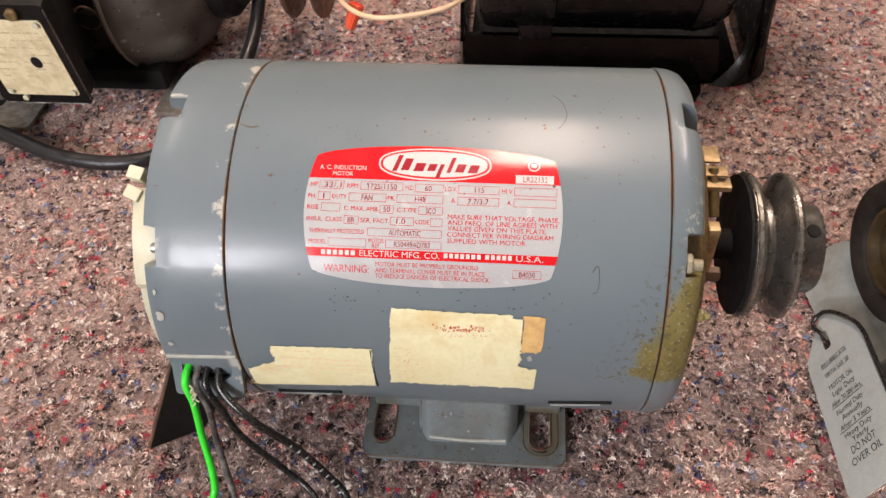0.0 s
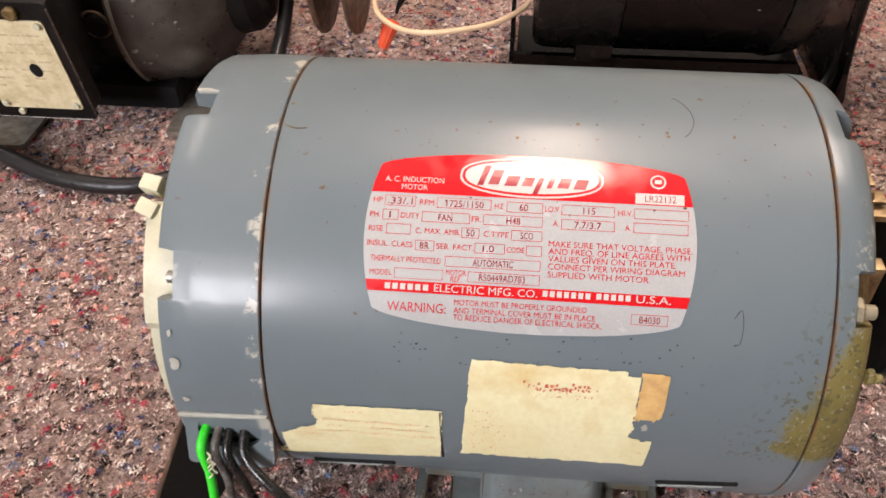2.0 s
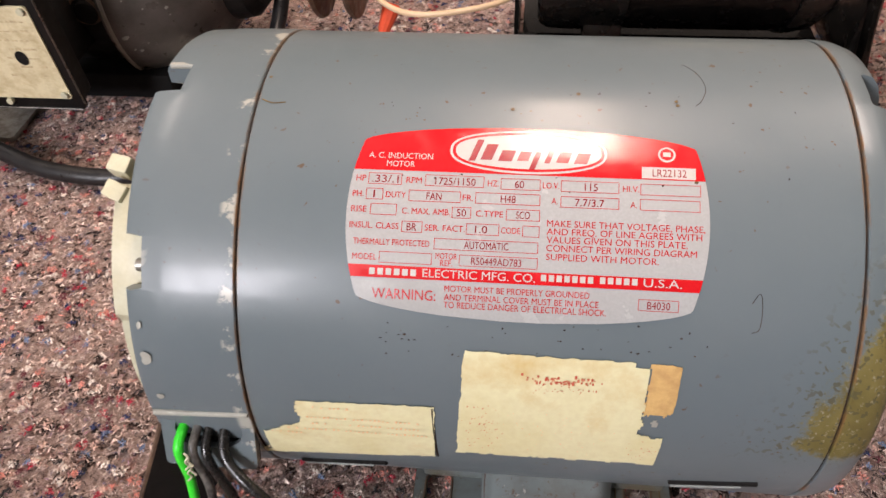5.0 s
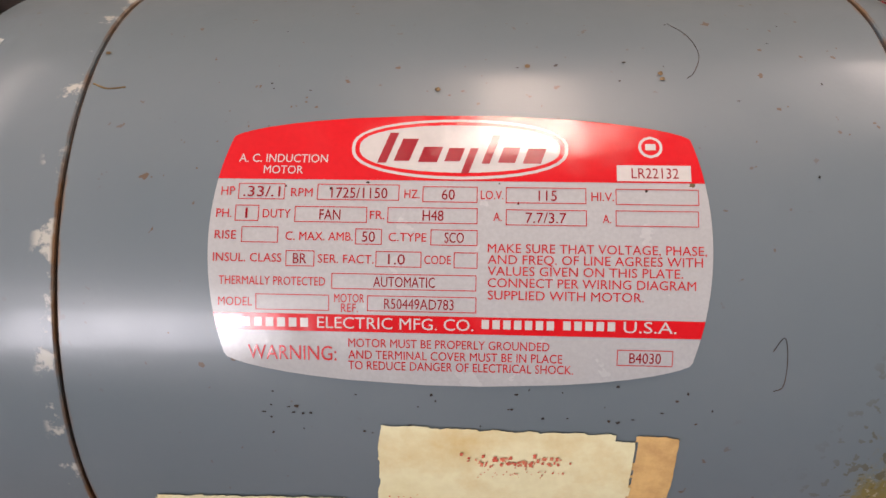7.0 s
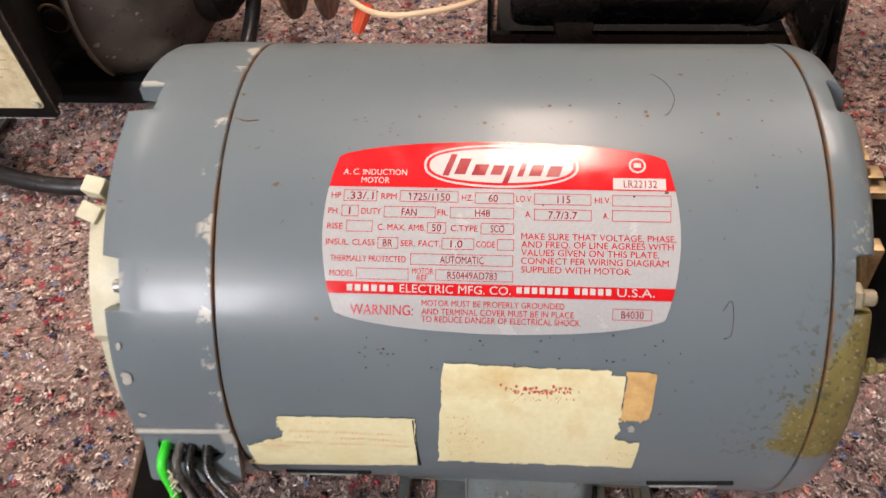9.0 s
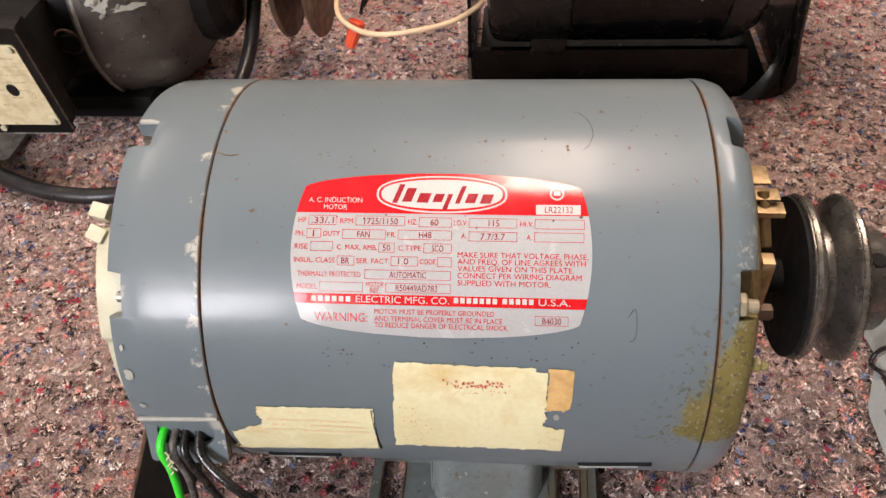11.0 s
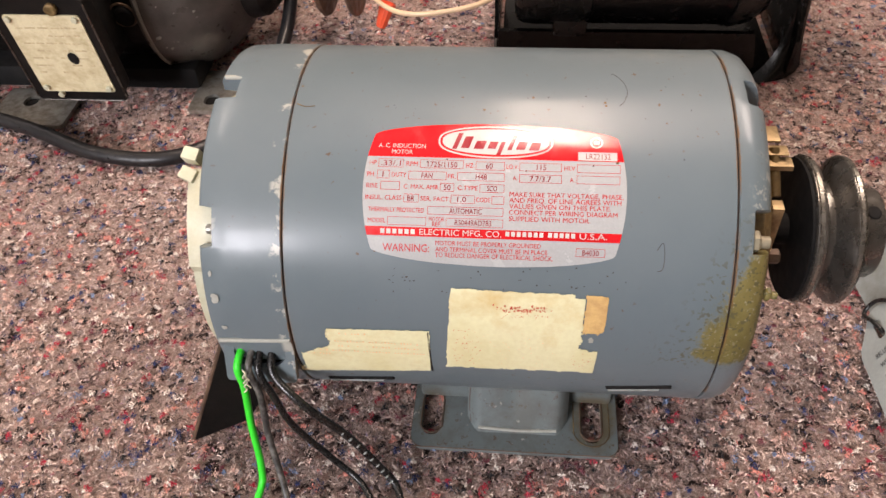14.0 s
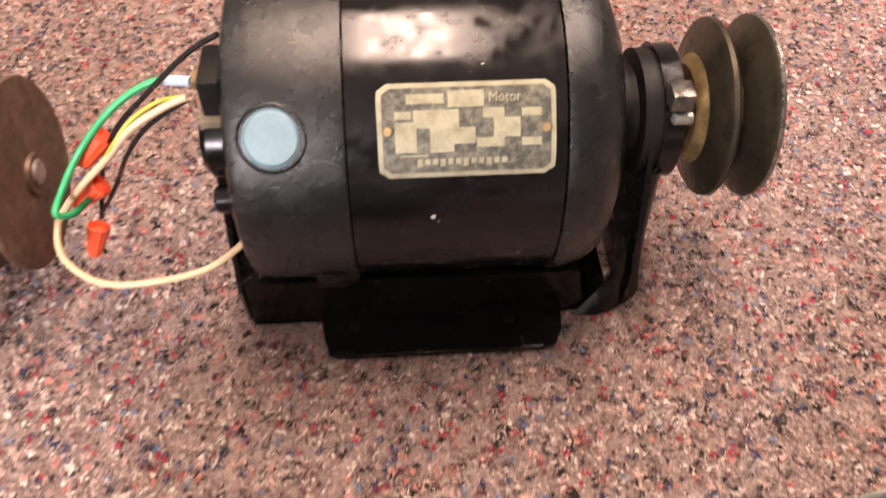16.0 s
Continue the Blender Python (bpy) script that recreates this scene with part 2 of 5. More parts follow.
M_SEAM = rusty("seam_rust", (0.006, 0.004, 0.003), (0.016, 0.009, 0.004), (0.085, 0.045, 0.016), 0.8, 0.0, 160)
M_CREAM = worn("cream_plastic", (0.52, 0.51, 0.37), (0.42, 0.36, 0.20), 0.45, 0, 70, 0.5)
M_ZINC = worn("zinc_plated_steel", (0.40, 0.39, 0.35), (0.14, 0.115, 0.08), 0.38, 0.8, 190, 0.8)
M_BRASS = worn("tarnished_brass", (0.36, 0.255, 0.13), (0.07, 0.045, 0.02), 0.42, 0.7, 160, 0.8)
M_BRONZE = rusty("oily_yellow_steel", (0.05, 0.03, 0.012), (0.13, 0.085, 0.03), (0.26, 0.18, 0.075), 0.5, 0.35, 120)
M_PULLEY = worn("worn_dark_steel", (0.16, 0.149, 0.133), (0.075, 0.063, 0.048), 0.28, 0.85, 90, 0.7)
M_PULLEY_RIM = worn("polished_worn_rim", (0.30, 0.28, 0.245), (0.13, 0.105, 0.07), 0.26, 0.9, 130, 0.6)
# flat black; also stands for shade in holes and under the dark motor
M_BLACK_AND_SHADE = worn("black_steel_and_shade", (0.007, 0.007, 0.007), (0.016, 0.013, 0.011), 0.7, 0.0, 60, 0.5, 0.15, 900.0, 0.15)
M_BLACK = worn("black_gloss_paint", (0.0035, 0.0032, 0.0032), (0.009, 0.0075, 0.007), 0.17, 0.0, 55, 0.35, 0.04, 300, 0.32)
M_CRACKLE = crackle("black_wrinkle_paint", (0.006, 0.0068, 0.0066), 0.24)
M_DULL_BLACK = worn("dull_black_steel_and_shade", (0.004, 0.0037, 0.0034), (0.014, 0.011, 0.009), 0.5, 0.0, 60, 0.5, 0.15, 900.0, 0.2)
M_DARK_BELL = worn("dark_grey_paint", (0.070, 0.063, 0.055), (0.022, 0.018, 0.015), 0.33, 0.0, 55, 0.9, 0.25)
M_RUST = rusty("brown_rust", (0.050, 0.032, 0.022), (0.115, 0.070, 0.045), (0.19, 0.115, 0.07), 0.6, 0.35, 90)
M_CABLE = worn("black_rubber_cable", (0.010, 0.010, 0.011), (0.03, 0.027, 0.025), 0.36, 0, 130, 0.4, 0.15, 900.0, 0.4)
M_WIRE_BLACK = worn("black_wire_insulation", (0.008, 0.008, 0.008), (0.022, 0.020, 0.018), 0.26, 0, 200, 0.4)
M_WIRE_GREY = worn("dusty_grey_wire", (0.035, 0.033, 0.031), (0.22, 0.21, 0.19), 0.4, 0, 260, 0.8)
M_GREEN = worn("green_wire_insulation", (0.03, 0.72, 0.03), (0.02, 0.5, 0.02), 0.35, 0, 90, 0.3)
M_TEAL = worn("teal_green_wire_insulation", (0.02, 0.36, 0.13), (0.015, 0.22, 0.08), 0.38, 0, 90, 0.4)
M_TAN = worn("cream_wire_insulation", (0.66, 0.48, 0.30), (0.55, 0.36, 0.17), 0.4, 0, 90, 0.4)
M_OLIVE = worn("yellow_green_wire", (0.42, 0.42, 0.06), (0.26, 0.25, 0.04), 0.4, 0, 90, 0.4)
M_SLEEVE = worn("pale_blue_sleeve", (0.50, 0.60, 0.74), (0.38, 0.44, 0.55), 0.35, 0, 90, 0.3)
M_ORANGE = worn("orange_red_plastic", (0.80, 0.10, 0.035), (0.55, 0.06, 0.03), 0.4, 0, 90, 0.3)
M_PALE_BLUE = worn("pale_blue_cap", (0.15, 0.25, 0.28), (0.10, 0.15, 0.16), 0.42, 0, 90, 0.7)
M_BRASS_PLATE = worn("aged_brass_plate", (0.33, 0.31, 0.20), (0.15, 0.13, 0.075), 0.42, 0.25, 170, 0.8)
M_YELLOW_PLATE = worn("mottled_yellow_plate", (0.66, 0.59, 0.38), (0.36, 0.27, 0.12), 0.5, 0.0, 130, 0.75)
M_WORN_PRINT = worn("print_worn_away", (0.42, 0.34, 0.20), (0.66, 0.55, 0.33), 0.5, 0.0, 500, 0.95)
M_OLIVE_STEEL = worn("oily_brown_steel", (0.060, 0.050, 0.032), (0.022, 0.018, 0.011), 0.36, 0.75, 90, 0.8)
M_PLATE_BLACK = worn("plate_black_ink", (0.045, 0.043, 0.032), (0.20, 0.19, 0.13), 0.45, 0.1, 330, 0.9)
M_LIGHT_GREY = worn("pale_grey_paint_and_glint", (0.24, 0.265, 0.252), (0.13, 0.12, 0.09), 0.42, 0, 70, 0.8)
M_BLADE = worn("grey_green_paint", (0.15, 0.155, 0.12), (0.07, 0.065, 0.045), 0.42, 0, 70, 0.6)
M_TAG = worn("grey_fibre_tag", (0.33, 0.365, 0.35), (0.24, 0.25, 0.22), 0.55, 0, 60, 0.4)
M_RUBBER = worn("black_rubber_ring", (0.014, 0.012, 0.010), (0.035, 0.028, 0.02), 0.6, 0, 90, 0.6, 0.2, 900.0, 0.2)
M_CREAM_METAL = worn("cream_stained_casting", (0.26, 0.23, 0.155), (0.09, 0.065, 0.03), 0.42, 0.2, 90, 0.85)
M_OLD_BRASS = rusty("brown_brass_bore", (0.025, 0.016, 0.007), (0.05, 0.032, 0.012), (0.11, 0.07, 0.03), 0.45, 0.2, 70)
M_RED = worn("label_red", (0.56, 0.010, 0.014), (0.48, 0.010, 0.013), 0.07, 0, 80, 0.4, 0.03)
M_INK = worn("label_dark_red_ink", (0.28, 0.012, 0.02), (0.22, 0.012, 0.02), 0.14, 0, 80, 0.3, 0.02)
M_PRINT = worn("label_red_print", (0.52, 0.03, 0.035), (0.42, 0.03, 0.03), 0.14, 0, 80, 0.3, 0.02)
M_FOIL = worn("label_silver_foil", (0.375, 0.385, 0.38), (0.33, 0.33, 0.315), 0.15, 0.0, 60, 0.4, 0.04, 1400)
M_WHITE = worn("label_white_ink", (0.50, 0.485, 0.46), (0.44, 0.415, 0.38), 0.09, 0, 90, 0.3, 0.03)
M_FADED = worn("faded_red_print", (0.52, 0.075, 0.04), (0.66, 0.36, 0.18), 0.6, 0, 700, 0.7, 0.02)
M_FADED_PALE = worn("pale_faded_print", (0.80, 0.44, 0.22), (0.84, 0.66, 0.40), 0.6, 0, 600, 0.9, 0.02)
M_TAG_INK = worn("tag_black_print", (0.035, 0.035, 0.035), (0.06, 0.06, 0.06), 0.6, 0, 90, 0.3, 0.02)
M_TAN_PAPER = worn("brown_stained_paper", (0.62, 0.40, 0.15), (0.36, 0.20, 0.07), 0.65, 0, 220, 0.7)
M_CHIP_GLINT = worn("chipped_primer_and_glint", (0.37, 0.37, 0.32), (0.22, 0.21, 0.17), 0.5, 0, 200, 0.5)
M_FLECK = worn("dull_pale_fleck", (0.22, 0.21, 0.18), (0.11, 0.10, 0.085), 0.5, 0, 300, 0.7)
M_WALL = worn("drab_wall_paint", (0.30, 0.28, 0.25), (0.25, 0.23, 0.20), 0.8, 0, 3, 0.3, 0.05, 60)
M_CEILING = worn("white_ceiling_paint", (0.80, 0.78, 0.74), (0.70, 0.67, 0.62), 0.85, 0, 3, 0.3, 0.05, 60)
M_CONCRETE = worn("grey_concrete", (0.26, 0.25, 0.23), (0.17, 0.16, 0.145), 0.8, 0, 4, 0.5, 0.2, 90)
M_FIXTURE = worn("white_lamp_housing", (0.75, 0.74, 0.72), (0.65, 0.63, 0.6), 0.5, 0, 10, 0.3, 0.05, 90)


# ---- mesh helpers ----
def thing(name, m, label, category, group="", kind=""):
    ob = new(name)
    ob.empty_display_size = 0.02
    ob.matrix_world = m
    return tagged(ob, label, category, group, kind)


def part(name, bm, material, parent=None, label="", smooth=35.0):
    me = bpy.data.meshes.new(name)
    bmesh.ops.recalc_face_normals(bm, faces=bm.faces)
    bm.to_mesh(me)
    bm.free()
    me.materials.append(material)
    if smooth:
        for p in me.polygons:
            p.use_smooth = True
        me.set_sharp_from_angle(angle=radians(smooth))
    ob = new(name, me)
    ob.parent = parent
    return tagged(ob, label)


def lathe(profile, seg=96, cy=0.0, cz=0.0, shape=None, bm=None, thetas=None):
    """A solid of turning round an axis along x; profile: (x, radius). shape(x, r, angle) may move a point."""
    bm = bm or bmesh.new()
    angles = thetas or [2 * math.pi * i / seg for i in range(seg)]
    rings = []
    for x, r in profile:
        if r < 1e-6:
            rings.append([bm.verts.new((x, cy, cz))])
            continue
        ring = []
        for a in angles:
            px, pr = shape(x, r, a) if shape else (x, r)
            ring.append(bm.verts.new((px, cy - pr * math.cos(a), cz + pr * math.sin(a))))
        rings.append(ring)
    for p, q in zip(rings, rings[1:]):
        n = max(len(p), len(q))
        for i in range(n):
            j = (i + 1) % n
            if len(p) == 1:
                bm.faces.new((p[0], q[i], q[j]))
            elif len(q) == 1:
                bm.faces.new((p[i], p[j], q[0]))
            else:
                bm.faces.new((p[i], p[j], q[j], q[i]))
    return bm


def box(x0, x1, y0, y1, z0, z1, bevel=0.0, bm=None, m=None):
    bm = bm or bmesh.new()
    got = bmesh.ops.create_cube(bm, size=1.0)["verts"]
    bmesh.ops.scale(bm, vec=(x1 - x0, y1 - y0, z1 - z0), verts=got)
    bmesh.ops.translate(bm, vec=((x0 + x1) / 2, (y0 + y1) / 2, (z0 + z1) / 2), verts=got)
    if bevel:
        edges = list({e for v in got for e in v.link_edges})
        made = bmesh.ops.bevel(bm, geom=edges, offset=bevel, segments=2, affect="EDGES", profile=0.6)
        got = list({v for f in made["faces"] for v in f.verts} | {v for v in got if v.is_valid})
    if m is not None:
        bmesh.ops.transform(bm, matrix=m, verts=[v for v in got if v.is_valid])
    return bm


def rod(p, q, r, seg=16, r2=None, bm=None, bevel=True):
    """A round bar from p to q with softened ends; seg 6 gives a hexagon."""
    bm = bm or bmesh.new()
    p, q = Vector(p), Vector(q)
    length = (q - p).length
    turn = (q - p).to_track_quat("X", "Z").to_matrix().to_4x4()
    r2 = r if r2 is None else r2
    c = min(r, r2) * 0.18 if bevel else 0.0
    before = set(bm.verts)
    lathe([(0, 0), (0, r - c), (c, r), (length - c, r2), (length, r2 - c), (length, 0)], seg, bm=bm)
    bmesh.ops.transform(bm, matrix=Matrix.Translation(p) @ turn, verts=[v for v in bm.verts if v not in before])
    return bm


def spline(points, steps=8):
    pts = [Vector(p) for p in points]
    pts = [2 * pts[0] - pts[1]] + pts + [2 * pts[-1] - pts[-2]]
    out = []
    for a, b, c, d in zip(pts, pts[1:], pts[2:], pts[3:]):
        for i in range(steps):
            t = i / steps
            out.append(0.5 * (2 * b + (c - a) * t + (2 * a - 5 * b + 4 * c - d) * t * t + (3 * b - a - 3 * c + d) * t ** 3))
    return out + [pts[-2]]


def wire(points, r, seg=12, steps=10, bm=None):
    """A round wire along a smooth line through the points."""
    bm = bm or bmesh.new()
    line = spline(points, steps)
    side = Vector((0.3, 0.2, 1)).normalized()
    rings = []
    for i, p in enumerate(line):
        way = (line[min(i + 1, len(line) - 1)] - line[max(i - 1, 0)]).normalized()
        side = (side - way * side.dot(way)).normalized()
        other = way.cross(side)
        rings.append([bm.verts.new(p + r * (math.cos(a) * side + math.sin(a) * other)) for a in (2 * math.pi * k / seg for k in range(seg))])
    for a, b in zip(rings, rings[1:]):
        for k in range(seg):
            bm.faces.new((a[k], a[(k + 1) % seg], b[(k + 1) % seg], b[k]))
    bm.faces.new(rings[0][::-1]), bm.faces.new(rings[-1])
    return bm


def sheet(outline, thick, m=None, holes=()):
    """A flat plate in the local xy plane, of the given outline, with round-ended slots (x, y, half length, radius) along y cut out."""
    flat = bmesh.new()
    loops = [list(outline)]
    for x, y, half, r in holes:
        top = [(x + r * math.cos(a), y + half + r * math.sin(a)) for a in (math.pi * i / 8 for i in range(9))]
        loops.append(top + [(x + r * math.cos(a), y - half + r * math.sin(a)) for a in (math.pi + math.pi * i / 8 for i in range(9))])
    edges = []
    for loop in loops:
        vs = [flat.verts.new((x, y, 0)) for x, y in loop]
        edges += [flat.edges.new((vs[i], vs[(i + 1) % len(vs)])) for i in range(len(vs))]
    bmesh.ops.triangle_fill(flat, use_beauty=True, use_dissolve=False, edges=edges)
    got = bmesh.ops.extrude_face_region(flat, geom=list(flat.faces))
    bmesh.ops.translate(flat, vec=(0, 0, thick), verts=[g for g in got["geom"] if isinstance(g, bmesh.types.BMVert)])
    if m is not None:
        bmesh.ops.transform(flat, matrix=m, verts=flat.verts)
    return flat


def rounded(x0, x1, y0, y1, r, n=5):
    pts = []
    for cx, cy, a0 in ((x1 - r, y1 - r, 0), (x0 + r, y1 - r, 90), (x0 + r, y0 + r, 180), (x1 - r, y0 + r, 270)):
        pts += [(cx + r * math.cos(radians(a0 + 90 * i / n)), cy + r * math.sin(radians(a0 + 90 * i / n))) for i in range(n + 1)]
    return pts


FONT_MESHES = {}


def text_mesh(s):
    """The built-in font's outlines of s as vertices and faces, one unit of line height."""
    if s not in FONT_MESHES:
        cu = bpy.data.curves.new("lettering", "FONT")
        cu.body, cu.resolution_u = s, 3
        ob = new("lettering", cu)
        me = bpy.data.meshes.new_from_object(ob.evaluated_get(bpy.context.evaluated_depsgraph_get()))
        FONT_MESHES[s] = ([v.co.copy() for v in me.vertices], [tuple(p.vertices) for p in me.polygons])
        bpy.data.objects.remove(ob)
        bpy.data.meshes.remove(me)
    return FONT_MESHES[s]


# ---- the room and the covered table ----
ROOM = dict(x0=-3.0, x1=3.0, y0=-3.0, y1=3.2, z0=-0.76, z1=CEIL)


def structure(name, bm, material, label, category):
    return tagged(part(name, bm, material, None, "", 0), label, category, "", "structure")


def build_room():
    r = ROOM
    structure("floor", box(r["x0"], r["x1"], r["y0"], r["y1"], r["z0"] - 0.1, r["z0"]), M_CONCRETE, "grey concrete workshop floor under the table", "floor")
    structure("ceiling", box(r["x0"], r["x1"], r["y0"], r["y1"], r["z1"], r["z1"] + 0.1), M_CEILING, "off-white painted workshop ceiling", "ceiling")
    structure("wall_north", box(r["x0"], r["x1"], r["y1"], r["y1"] + 0.1, r["z0"], r["z1"]), M_WALL, "off-white painted workshop wall", "wall")
    structure("wall_east", box(r["x1"], r["x1"] + 0.1, r["y0"], r["y1"], r["z0"], r["z1"]), M_WALL, "off-white painted workshop wall", "wall")
    structure("wall_west", box(r["x0"] - 0.1, r["x0"], r["y0"], r["y1"], r["z0"], r["z1"]), M_WALL, "off-white painted workshop wall", "wall")
    # the south wall with the window that lets in the daylight
    wx0, wx1, wz0, wz1 = -2.22, -0.98, 0.98, 1.92
    bm = box(r["x0"], wx0, r["y0"] - 0.1, r["y0"], r["z0"], r["z1"])
    box(wx1, r["x1"], r["y0"] - 0.1, r["y0"], r["z0"], r["z1"], 0, bm)
    box(wx0, wx1, r["y0"] - 0.1, r["y0"], r["z0"], wz0, 0, bm)
    box(wx0, wx1, r["y0"] - 0.1, r["y0"], wz1, r["z1"], 0, bm)
    structure("wall_south", bm, M_WALL, "off-white painted workshop wall with a window", "wall")
    window = thing("window_1", pose(0, r["y0"] - 0.05, 0), "white framed workshop window", "window", "", "structure")
    for name, x0, x1, z0, z1 in (("window_frame", wx0, wx0 + 0.04, wz0, wz1), ("window_frame", wx1 - 0.04, wx1, wz0, wz1), ("window_frame", wx0 + 0.04, wx1 - 0.04, wz1 - 0.04, wz1), ("window_sill", wx0 + 0.04, wx1 - 0.04, wz0, wz0 + 0.03)):
        part(name, box(x0, x1, -0.04, 0.04, z0, z1, 0.004), M_FIXTURE, window)


def build_table():
    bm = bmesh.new()
    n = 60
    vs = [[bm.verts.new((-0.9 + 1.8 * i / n, -0.5 + 1.6 * j / n, 0.0008 * noise.noise((i * 0.35, j * 0.35, 0)) - 0.0012)) for j in range(n + 1)] for i in range(n + 1)]
    for i in range(n):
        for j in range(n):
            bm.faces.new((vs[i][j], vs[i + 1][j], vs[i + 1][j + 1], vs[i][j + 1]))
    got = bmesh.ops.extrude_face_region(bm, geom=list(bm.faces))
    bmesh.ops.translate(bm, vec=(0, 0, -0.008), verts=[g for g in got["geom"] if isinstance(g, bmesh.types.BMVert)])
    ground = part("ground", bm, M_FELT)
    tagged(ground, "recycled felt moving blanket with red and blue flecks", "blanket", "", "structure")
    table = thing("work_table", pose(0, 0.3, -0.76), "plain workshop table under the felt blanket", "table")
    part("tabletop", box(-0.88, 0.88, -0.78, 0.78, 0.715, 0.75, 0.004), M_WALL, table)
    for x in (-0.8, 0.8):
        for y in (-0.7, 0.7):
            part("leg", box(x - 0.03, x + 0.03, y - 0.03, y + 0.03, 0, 0.715, 0.003), M_DULL_BLACK, table)


def build_fibres():
    """Loose curled fibres lying on the blanket."""
    rng = np.random.default_rng(7)
    count = 235000
    cx, cy = rng.uniform(-0.42, 0.42, count), rng.uniform(-0.12, 0.52, count)
    length = rng.uniform(0.0010, 0.0034, count)
    width = rng.uniform(0.00010, 0.00026, count) * np.where(rng.random(count) < 0.05, 2.0, 1.0)
    yaw, curl = rng.uniform(0, 2 * np.pi, count), rng.normal(0, 1.7, count)
    rise = rng.uniform(0.0002, 0.0010, count)
    steps = 2
    verts = np.zeros((count, steps + 1, 2, 3))
    px, py, ang = cx.copy(), cy.copy(), yaw.copy()
    for s in range(steps + 1):
        f = s / steps
        h = -0.0004 + rise * np.sin(np.pi * min(max(f, 0.05), 0.95))
        for side, k in ((0, -1), (1, 1)):
            verts[:, s, side, 0] = px - k * width * np.sin(ang) * (1 - 0.6 * abs(2 * f - 1))
            verts[:, s, side, 1] = py + k * width * np.cos(ang) * (1 - 0.6 * abs(2 * f - 1))
            verts[:, s, side, 2] = h + 0.3 * k * width
        px, py = px + length / steps * np.cos(ang), py + length / steps * np.sin(ang)
        ang = ang + curl / steps
    base = (np.arange(count) * (steps + 1) * 2)[:, None, None]
    s = (np.arange(steps) * 2)[None, :, None]
    faces = (base + s + np.array([0, 1, 3, 2])[None, None, :]).reshape(-1, 4)
    me = bpy.data.meshes.new("felt_fibres")
    me.from_pydata(verts.reshape(-1, 3), [], faces)
    me.materials.append(M_FIBRE)
    tagged(new("felt_fibres", me), "loose curled fibres on the felt blanket", "fibres", "", "stuff")


def build_lint():
    """Tufts of dyed fibre worked into the blanket, one mesh for each colour."""
    rng = np.random.default_rng(21)
    for colour, tone, tufts in LINT_TONES:
        hairs = 20
        count = tufts * hairs
        spread = np.repeat(rng.choice((0.0005, 0.0008, 0.0011, 0.0015), tufts, p=(0.22, 0.36, 0.29, 0.13)), hairs)
        turn = np.repeat(rng.uniform(0, 2 * np.pi, tufts), hairs)
        u, v = rng.normal(0, 1.05, count) * spread, rng.normal(0, 0.7, count) * spread
        px = np.repeat(rng.uniform(-0.44, 0.44, tufts), hairs) + u * np.cos(turn) - v * np.sin(turn)
        py = np.repeat(rng.uniform(-0.13, 0.54, tufts), hairs) + u * np.sin(turn) + v * np.cos(turn)
        length, width = rng.uniform(0.0006, 0.0016, count), rng.uniform(0.00018, 0.00036, count)
        ang, curl, lift = rng.uniform(0, 2 * np.pi, count), rng.normal(0, 1.8, count), rng.uniform(0.0003, 0.0013, count)
        verts = np.zeros((count, 3, 2, 3))
        for s in range(3):
            f = s / 2
            for side, k in ((0, -1), (1, 1)):
                verts[:, s, side, 0] = px - k * width * np.sin(ang) * (1 - 0.6 * abs(2 * f - 1))
                verts[:, s, side, 1] = py + k * width * np.cos(ang) * (1 - 0.6 * abs(2 * f - 1))
                verts[:, s, side, 2] = lift * np.sin(np.pi * min(max(f, 0.08), 0.92)) + 0.3 * k * width
            px, py = px + length / 2 * np.cos(ang), py + length / 2 * np.sin(ang)
            ang = ang + curl / 2
        base = (np.arange(count) * 6)[:, None, None]
        faces = (base + (np.arange(2) * 2)[None, :, None] + np.array([0, 1, 3, 2])[None, None, :]).reshape(-1, 4)
        me = bpy.data.meshes.new("felt_lint")
        me.from_pydata(verts.reshape(-1, 3), [], faces)
        me.materials.append(lint(colour + "_lint", tone))
        tagged(new("felt_lint", me), colour.replace("_", " ") + " lint worked into the felt blanket", "lint", "", "stuff")


def build_fixtures():
    for x, y, _, _ in TUBES:
        ob = thing("ceiling_light", pose(x, y, CEIL), "white fluorescent tube housing fixed to the ceiling", "ceiling light", "ceiling lights")
        part("housing", box(-0.12, 0.12, -0.63, 0.63, -0.022, 0.0, 0.004), M_FIXTURE, ob)


# ---- the grey motor in the middle ----
R, H = 0.0696, 0.0765
SEAM_L, SEAM_R, END_L = -0.0798, 0.0715, -0.1101


def around(x, deg, r=R):
    """A place on the grey motor's shell: along its axis, and degrees up from the front."""
    a = radians(deg)
    return Vector((x, -r * math.cos(a), H + r * math.sin(a)))


def bend(u, v, lift):
    """Label millimetres to a place on the shell."""
    a = (v * 0.001 + 0.06063) / R
    r = R + lift
    return Vector((-0.0076 + u * 0.001, -r * math.cos(a), H + r * math.sin(a)))


